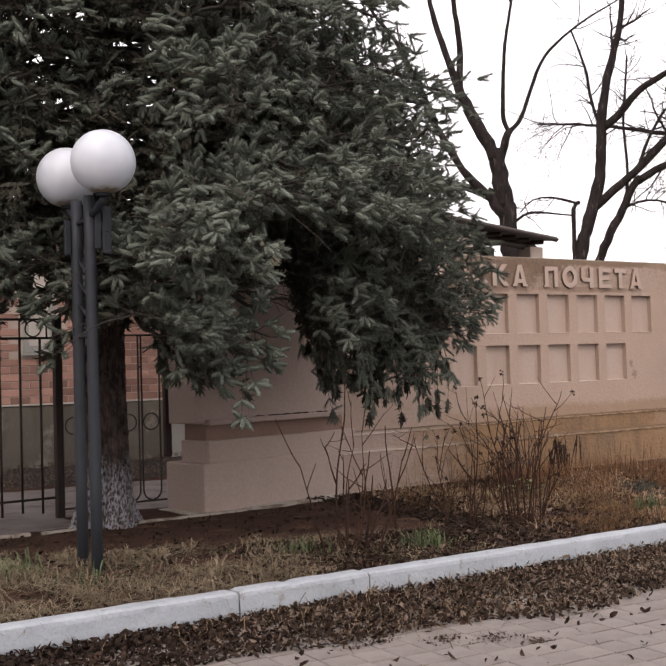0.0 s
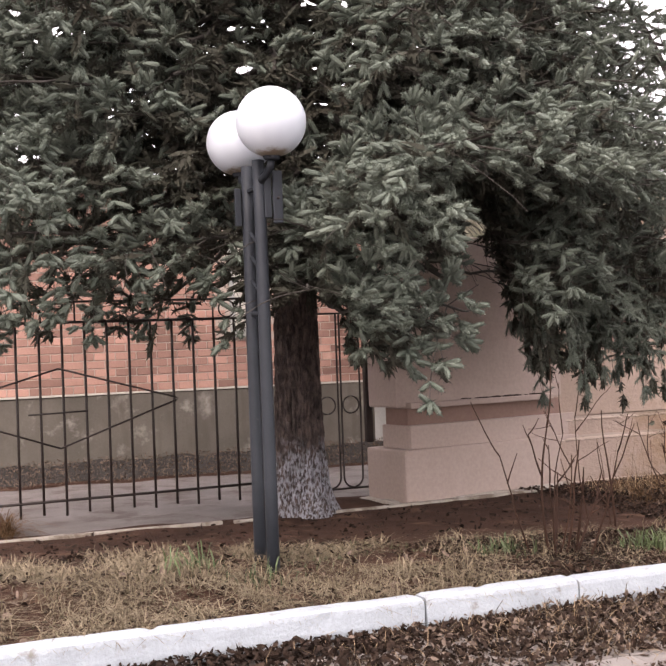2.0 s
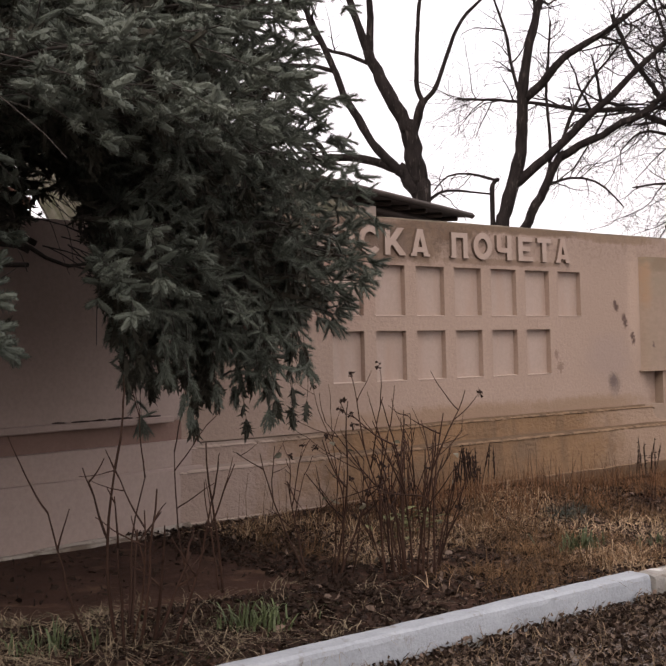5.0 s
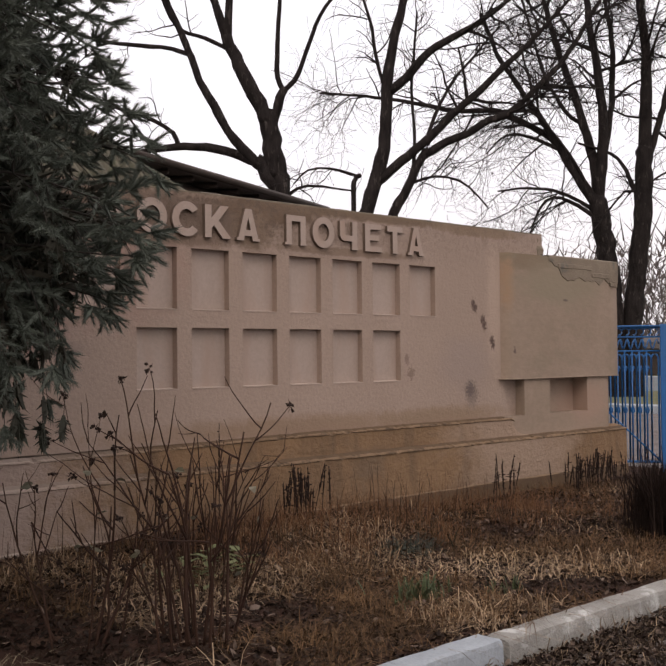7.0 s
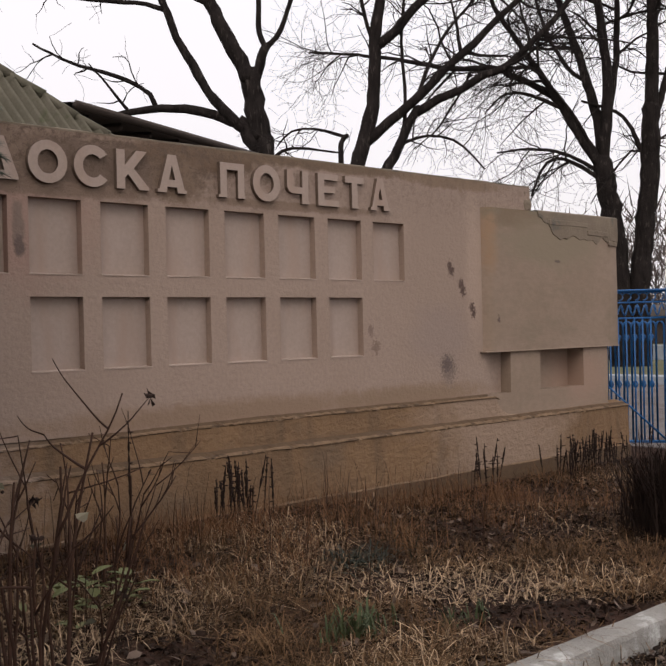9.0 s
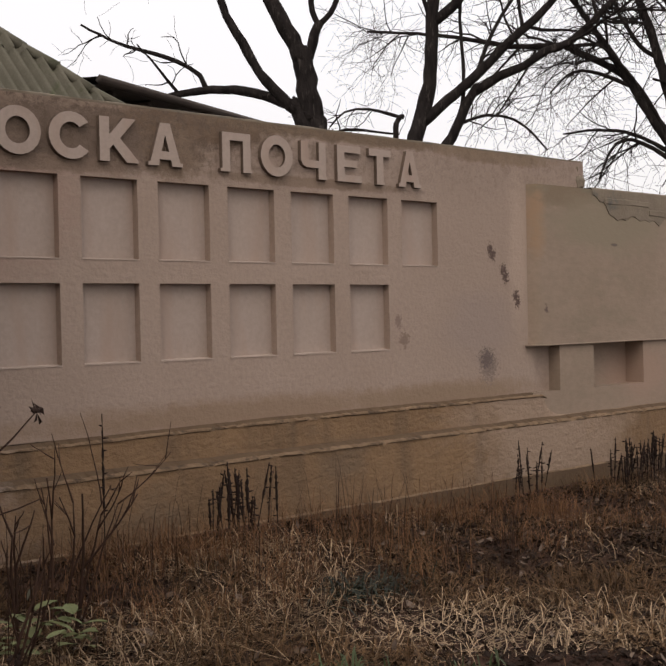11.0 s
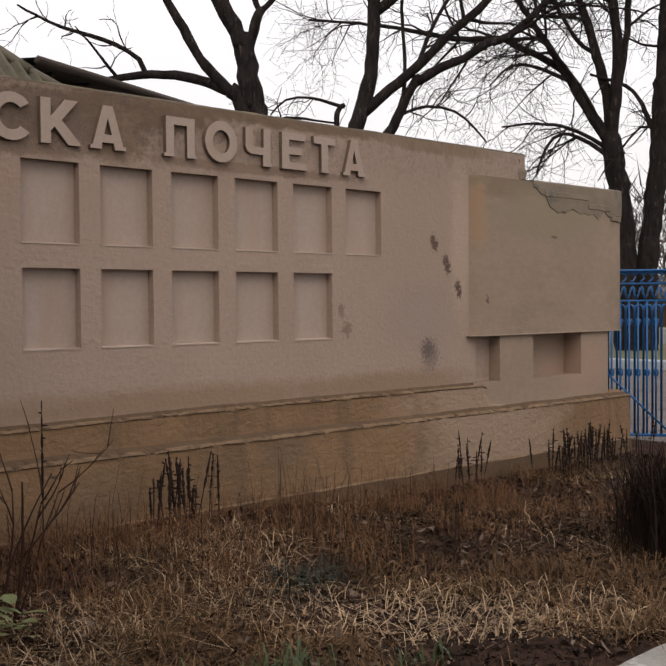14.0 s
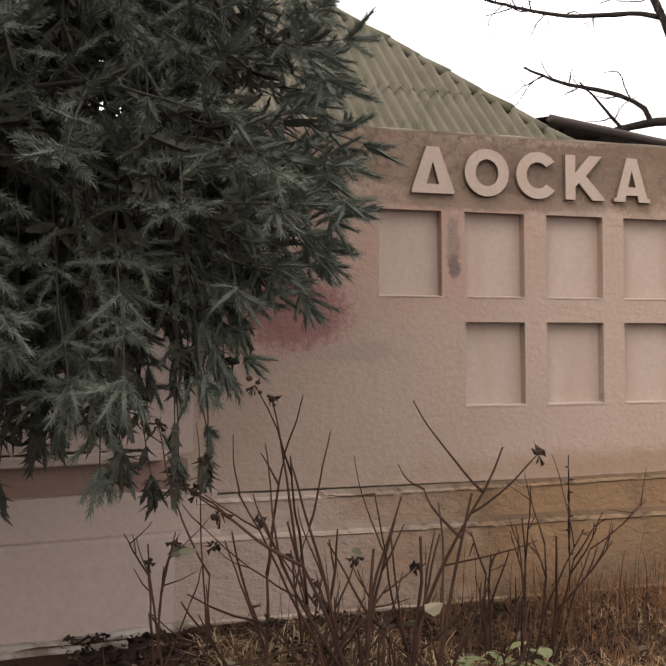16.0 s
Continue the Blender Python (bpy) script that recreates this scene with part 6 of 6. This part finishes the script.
def build_cover():
    rg = np.random.default_rng(41)
    heart = scatter(2300, -1.4, 7.4, -3.75, -0.3, rg, lambda p: patchy(p, 0.9, -0.12, 2.0) & ~leafy(p, rg) & (p[:, 0] + 2.2 * rg.random(len(p)) > 0.2))
    grow = 8 + (rg.random(len(heart)) ** 2 * 50).astype(int)
    east = np.repeat(heart, grow, axis=0) + rg.normal(0, 1, (grow.sum(), 2)) * (0.07, 0.06)
    tagged(blades("dry_grass", east, 0.15, 0.0027, DRYGRASS, rg, lean=1.9), "matted dry brown grass in tufts over the bed", "grass", kind="stuff")
    tall = np.concatenate([scatter(5200, 0.1, 5.4, -1.9, -0.3, rg, lambda p: patchy(p, 1.5, -0.12, 8.0)), scatter(4200, 0.7, 5.0, -0.95, -0.2, rg, lambda p: patchy(p, 1.1, -0.1, 18.0))])
    tagged(blades("dry_weeds", tall, 0.25, 0.0017, REDSTEM, rg, lean=0.9), "thin reddish dry weeds along the wall", "weeds", kind="stuff")
    stiff = scatter(520, -0.9, 3.6, -2.2, -0.3, rg, lambda p: patchy(p, 1.3, -0.1, 15.0))
    tagged(blades("dead_weed_stalks", stiff, 0.44, 0.002, STEM, rg, lean=0.3), "stiff thin dark dead weed stalks along the wall", "weeds", kind="stuff")
    loose = scatter(20000, -1.2, 7.2, -3.7, -0.5, rg, lambda p: patchy(p, 0.9, 0.02, 12.0) & ~leafy(p, rg))
    tagged(blades("fallen_straw", loose, 0.15, 0.0028, PALESTRAW, rg, lean=2.1), "pale bent straw lying over the dry grass", "straw", kind="stuff")
    tussock = scatter(5200, -9.5, -1.5, -3.95, -1.9, rg, lambda p: patchy(p, 2.4, -0.1, 4.0) & (p[:, 1] < -2.5 - 0.35 * smooth(-6.0, -4.0, p[:, 0]) + 0.25 * rg.normal(size=len(p))) & (p[:, 0] < -4.4 + 1.4 * np.abs(rg.normal(size=len(p))) ** 1.5))
    many = 6 + (rg.random(len(tussock)) ** 2 * 30).astype(int)
    west = np.repeat(tussock, many, axis=0) + rg.normal(0, 1, (many.sum(), 2)) * (0.045, 0.035)
    west = west[west[:, 1] > kerb_y(west[:, 0]) + 0.085]
    tagged(blades("trampled_grass", west, 0.12, 0.0028, STRAW, rg, lean=2.5), "trampled straw-coloured grass behind the kerb", "grass", kind="stuff")
    green = scatter(9000, -9.0, -2.0, -3.9, -2.5, rg, lambda p: patchy(p, 1.3, 0.08, 6.0))
    tagged(blades("green_grass", green, 0.045, 0.0022, GREENBLADE, rg, lean=1.8), "short patches of new green grass", "grass", kind="stuff")
    leaves = np.concatenate([scatter(24000, -1.8, 7.5, -3.75, -0.25, rg, lambda p: patchy(p, 0.8, -0.42, 1.0)), scatter(1500, -9.0, -4.2, -3.9, -2.2, rg), scatter(5200, -4.2, -1.5, -3.9, -2.75, rg), scatter(900, -9.0, -1.2, -2.3, -0.7, rg)])
    tagged(litter("leaf_litter", leaves, 0.024, LEAF, rg), "brown dead leaves scattered over the bed", "leaf litter", kind="stuff")
    pale = np.concatenate([scatter(1400, -1.8, 7.5, -3.75, -0.4, rg, lambda p: patchy(p, 1.6, -0.1, 9.0)), scatter(220, -9.0, -1.5, -3.9, -2.9, rg)])
    tagged(litter("pale_leaf_litter", pale, 0.028, PALELEAF, rg, 0.6, 0.02), "pale curled dead leaves on the bed", "leaf litter", kind="stuff")
    n = 24000
    x = -9.5 + 13.5 * rg.random(n)
    edge = 0.78 + 0.28 * np.array([noise.noise(Vector((a * 0.9, 0, 4))) for a in x]) + 0.25 * np.clip(x + 5, 0, 2) / 2
    y = kerb_y(x) - 0.1 - edge * rg.random(n) ** 1.25 * 1.15
    ok = rg.random(n) < 0.6 * smooth(-5.4, -3.8, x + 0.5 * rg.normal(size=n))
    tagged(blades("straw_drift", np.stack([x, y], 1)[ok], 0.15, 0.0028, PALESTRAW, rg, lean=1.8), "dry straw blown among the leaves by the kerb", "straw", kind="stuff")
    stray = np.stack([-8.0 + 10.0 * rg.random(700), -6.2 + 2.2 * rg.random(700) ** 0.7], 1)
    drift = np.concatenate([np.stack([x, y], 1), stray])
    brown = np.stack([x, y], 1)[smooth(-5.2, -3.8, x + 0.4 * rg.normal(size=n)) * 0.3 > rg.random(n)]
    tagged(litter("brown_leaf_drift", brown, 0.018, PALELEAF, rg, 0.8, 0.045), "tan curled leaves and husks in the drift by the kerb", "leaf litter", kind="stuff")
    tagged(litter("leaf_drift", drift, 0.025, LEAF, rg, 0.8, 0.03), "thick drift of dark dead leaves along the kerb", "leaf litter", kind="stuff")


build_cover()


def build_tuft(at, count, tall, seed, mat=GREENBLADE, label="tuft of fresh green iris blades in dead leaves", spread=0.07):
    rg = np.random.default_rng(seed)
    t = thing("green_tuft", label, "plant", at=(0, 0, 0), group="green tufts", kind="stuff")
    count = int(count * 1.7)
    spots = np.array(at) + rg.normal(0, spread, (count, 2)) * (1.6, 0.8)
    blades("blades", spots, tall, 0.006, mat, rg, t, lean=0.55 if mat is GREENBLADE else 1.3)["kind"] = "stuff"


for k, (spot, count, tall) in enumerate([((-3.73, -3.23), 46, 0.12), ((-2.63, -3.32), 70, 0.15), ((-5.49, -3.38), 26, 0.12), ((-5.85, -3.15), 24, 0.16), ((0.65, -2.8), 60, 0.18), ((-7.4, -3.3), 24, 0.18), ((1.3, -2.95), 20, 0.1)]):
    build_tuft(spot, count, tall, 60 + k)
build_tuft((1.74, -1.78), 90, 0.15, 71, DARKBLADE, "dark grey-green clump of strap leaves in straw", 0.1)


def build_weed(at, count, seed):
    """A low rosette of broad soft leaves."""
    rg = np.random.default_rng(seed)
    w = thing("broadleaf_weed", "low pale green broad-leaved weed under the rose canes", "weed", at=(at[0], at[1], on_land(*at)), group="broadleaf weeds")
    for k in range(count):
        a, tilt = rg.random() * 6.283, 0.25 + 0.6 * rg.random()
        o = np.array([math.cos(a), math.sin(a), 0.0])
        s = np.array([-math.sin(a), math.cos(a), 0.0])
        ln, wd = 0.028 + 0.034 * rg.random(), 0.017 + 0.02 * rg.random()
        p = np.array([rg.normal(0, 0.09), rg.normal(0, 0.07), 0.03 + 0.17 * rg.random()])
        bm = bmesh.new()
        rows = []
        for i in range(5):
            u = i / 4
            c = p + o * ln * u * 2 + UP * (tilt * ln * u * 2 * (1 - 0.6 * u))
            hw = wd * math.sin(math.pi * min(0.97, 0.12 + 0.85 * u))
            rows.append([bm.verts.new(c - s * hw + UP * 0.006), bm.verts.new(c), bm.verts.new(c + s * hw + UP * 0.006)])
        for r, q in zip(rows, rows[1:]):
            bm.faces.new((r[0], r[1], q[1], q[0])), bm.faces.new((r[1], r[2], q[2], q[1]))
        part("leaf", bm, WEEDLEAF, w)


build_weed((-0.08, -1.66), 24, 301)
build_weed((0.12, -1.72), 14, 302)
build_weed((-0.42, -1.85), 8, 303)


def build_dark_clump():
    rg = np.random.default_rng(77)
    b = thing("dead_grass_clump", "dense dark clump of withered stems", "dead plant", at=(0, 0, 0))
    for k in range(9):
        a = k * 0.7
        spots = np.array((4.05 + 0.26 * math.cos(a) * (k > 0), -2.75 + 0.26 * math.sin(a) * (k > 0))) + rg.normal(0, 0.09, (330, 2))
        blades("dead_tuft", spots, 0.54 + 0.1 * rg.random(), 0.0045, DARKSTEM, rg, b, lean=0.42)["kind"] = "stuff"


build_dark_clump()


def build_straw_tuft():
    rg = np.random.default_rng(78)
    b = thing("straw_tuft", "pale drooping tuft of dry straw by the gate", "dead plant", at=(0, 0, 0))
    spots = np.array((-6.72, -0.3)) + rg.normal(0, 0.06, (500, 2))
    blades("straw", spots, 0.24, 0.004, DRYGRASS, rg, b, lean=1.3)["kind"] = "stuff"


build_straw_tuft()


# ---- blue gate and what lies beyond it ----
def build_blue_gate():
    p = (8.37, -0.36)
    g = thing("blue_gate", "bright blue forged iron gate leaf with scrolls", "gate", at=(p[0], p[1], -0.06), rz=121)
    part("post", boxed(-0.03, 0.095, -0.07, 0.07, -0.1, 1.82, 0.006), BLUE, g, "wide blue sheet steel post")

    def bar(name, pts, r, n=6):
        Tubes(n).add(pts, r).mesh(name, BLUE, g)

    W = 2.0
    for z, r in ((0.07, 0.018), (1.48, 0.012), (1.66, 0.012), (1.79, 0.022)):
        bar("rail", [(0.07, 0, z), (W, 0, z)], r)
    part("top_flange", boxed(0.05, W, -0.04, 0.04, 1.79, 1.805, 0.003), BLUE, g)
    x = 0.16
    while x < W - 0.05:
        pts = [(x - 0.045, 0, 0.08), (x - 0.045, 0, 1.34)] + [(x + 0.045 * math.cos(a), 0, 1.38 + 0.06 * math.sin(a)) for a in np.linspace(math.pi, 0, 9)] + [(x + 0.045, 0, 1.34), (x + 0.045, 0, 0.08)]
        bar("hoop_bar", pts, 0.0135)
        bar("rod", [(x + 0.1, 0, 0.08), (x + 0.1, 0, 1.48)], 0.012)
        for zc, s in ((0.72, 1), (1.25, -1)):
            pts = [(x + 0.1 + s * 0.03 * (1 - t / 16) * math.cos(t * 0.8), -0.012, zc + 0.05 * (1 - t / 20) * math.sin(t * 0.8)) for t in range(12)]
            bar("scroll", pts, 0.0095, 5)
        pts = [(x - 0.05 + 0.12 * t / 10, -0.008, 1.57 + 0.065 * math.sin(t * 0.75)) for t in range(11)]
        bar("scroll", pts, 0.0095, 5)
        bar("scroll", [(x + 0.05 * math.cos(a), -0.008, 1.725 + 0.045 * math.sin(a)) for a in np.linspace(0.4, 4.6, 10)], 0.0095, 5)
        x += 0.09
    bar("diagonal_brace", [(0.1, 0.02, 0.08), (1.0, 0.02, 0.95)], 0.012)


build_blue_gate()


def build_beyond():
    lawn = tagged(part("lawn", roughen(boxed(20.3, 31.6, -30, 60, -0.3, 0.0, 0.0), 0.05, 0.3, 12), LAWN), "patchy green-brown winter lawn across the road", "lawn", kind="structure")
    kerb = thing("far_kerb", "white painted kerb across the road", "kerb", kind="structure")
    part("kerb_run", boxed(19.7, 20.2, -30, 60, -0.2, 0.1, 0.02), WHITEWASH, kerb)
    part("kerb_run", boxed(31.7, 32.1, -30, 60, -0.2, 0.5, 0.02), WHITEWASH, kerb)
    h = thing("small_house", "small dark timber house with a grey roof far off", "house")
    part("wall", boxed(58, 64, 20, 34, -0.2, 1.3), OLDWOOD, h)
    part("roof", roughen(boxed(57.4, 64.6, 19.4, 34.6, 1.3, 2.3, 0.3, 1), 0.05, 1, 2), FELT, h)
    rg = np.random.default_rng(99)
    n = 42000
    ang = radians(5) + rg.random(n) * radians(85)
    dist = 75 + 40 * rg.random(n)
    x, y = -3 + dist * np.cos(ang), -6 + dist * np.sin(ang)
    top = 4.5 + 2.0 * np.array([noise.noise(Vector((a * 9, 0, 0))) for a in ang]) + 7.0 * np.clip((0.75 - ang) / 0.3, 0, 1)
    z0 = top * rg.random(n) ** 1.6
    p0 = np.stack([x, y, z0], 1)
    d = rg.normal(size=(n, 3)) * (0.5, 0.5, 0.35) + (0, 0, 0.75)
    p1 = p0 + d * (0.8 + 1.2 * rg.random(n))[:, None]
    s = np.stack([-np.sin(ang), np.cos(ang), np.zeros(n)], 1) * (0.035 + 0.05 * rg.random(n))[:, None]
    tagged(triangles("far_wood", np.stack([p0 - s, p0 + s, p1], 1), HAZE), "grey-brown bare wood on the skyline", "wood", kind="stuff")


build_beyond()


# ---- paving tiles ----
def build_paving():
    pav = thing("pavement", "pinkish grey square concrete paving tiles with dark joints", "pavement", kind="structure")
    s, gap = 0.205, 0.006
    bm = boxed(-s / 2 + gap, s / 2 - gap, -s / 2 + gap, s / 2 - gap, -0.04, 0.0, 0.003, 1)
    me = bpy.data.meshes.new("tile")
    bm.to_mesh(me)
    bm.free()
    me.materials.append(TILE)
    bed = bmesh.new()
    rows = []
    for i in range(81):
        u = -12.0 + i * 0.25
        top = float(kerb_y(u)) - 0.16
        rows.append([bed.verts.new((u, top + (-9.0 - top) * j / 20, float(land(u, top + (-9.0 - top) * j / 20)) + 0.006)) for j in range(21)])
    for r, q in zip(rows, rows[1:]):
        for j in range(20):
            bed.faces.new((r[j], q[j], q[j + 1], r[j + 1]))
    bmesh.ops.recalc_face_normals(bed, faces=bed.faces[:])
    part("joint_bed", bed, JOINTDIRT, pav)
    rg = np.random.default_rng(13)
    # the stretch by the kerb tile by tile, the rest of the pavement joined
    verts, faces = [], []
    half = s / 2 - gap
    corners = [(-half, -half), (half, -half), (half, half), (-half, half)]
    for i in range(-26, 73):
        for j in range(-5, 26):
            u, v = (i - 13) * s, 0.5 - j * s
            x, y = -4.1 + u + 0.04 * v, -4.92 + v - 0.04 * u
            if not (-11.8 < x < 7.8 and -8.85 < y < float(kerb_y(x)) - 0.28):
                continue
            z = float(land(x, y)) + 0.016 + rg.normal(0, 0.0015)
            if 0 <= i < 27 and 0 <= j < 11:
                ob = new("tile", me)
                ob.parent = pav
                ob.matrix_local = pose(x, y, z, rg.normal(0, 0.35), rg.normal(0, 0.35), math.degrees(-0.04))
                continue
            k = len(verts)
            for lift in (-0.03, 0.0):
                verts += [(x + dx + 0.04 * dy, y + dy - 0.04 * dx, z + lift) for dx, dy in corners]
            faces += [(k + 4, k + 5, k + 6, k + 7)] + [(k + q, k + (q + 1) % 4, k + 4 + (q + 1) % 4, k + 4 + q) for q in range(4)]
    rest = bpy.data.meshes.new("joined_tiles")
    rest.from_pydata(verts, [], faces)
    rest.materials.append(TILE)
    ob = new("joined_tiles", rest)
    ob.parent, ob["kind"] = pav, "stuff"
    crumbs = np.concatenate([np.array(c) + rg.normal(0, 1, (140, 2)) * r for c, r in (((-4.0, -5.2), (0.07, 0.04)), ((-3.74, -5.36), (0.07, 0.05)), ((-3.6, -5.55), (0.05, 0.03)), ((-4.4, -5.02), (0.1, 0.02)))])
    tagged(litter("joint_litter", crumbs, 0.011, LEAF, rg, 0.5, 0.018), "dark rotted crumbs on the paving joints", "leaf litter", kind="stuff")


build_paving()


# ---- bricks of the house front ----
def build_bricks():
    L, H, G = 0.25, 0.088, 0.012
    bm = boxed(0, L, -0.02, 0.03, 0, H, 0.005, 1)
    me = bpy.data.meshes.new("brick")
    bm.to_mesh(me)
    bm.free()
    me.materials.append(BRICK)
    wall = next(o for o in HOUSE.children if o.name.startswith("wall"))
    rest = bmesh.new()
    for c in range(25):
        z = 1.055 + c * (H + G)
        x = -8.6 + (0.131 if c % 2 else 0)
        while x < -1.0:
            if WIN_X0 - L < x < WIN_X1 and 1.64 < z < 3.12:
                x += L + G
                continue
            if c < 16 and -6.7 < x < -2.2:
                ob = new("brick", me)
                ob.parent = wall
                ob.location = (x, HOUSE_Y, z)
            else:
                box(rest, x, x + L, HOUSE_Y - 0.02, HOUSE_Y + 0.03, z, z + H)
            x += L + G
    ob = part("brickwork", rest, BRICK, wall)
    ob["kind"] = "stuff"


build_bricks()
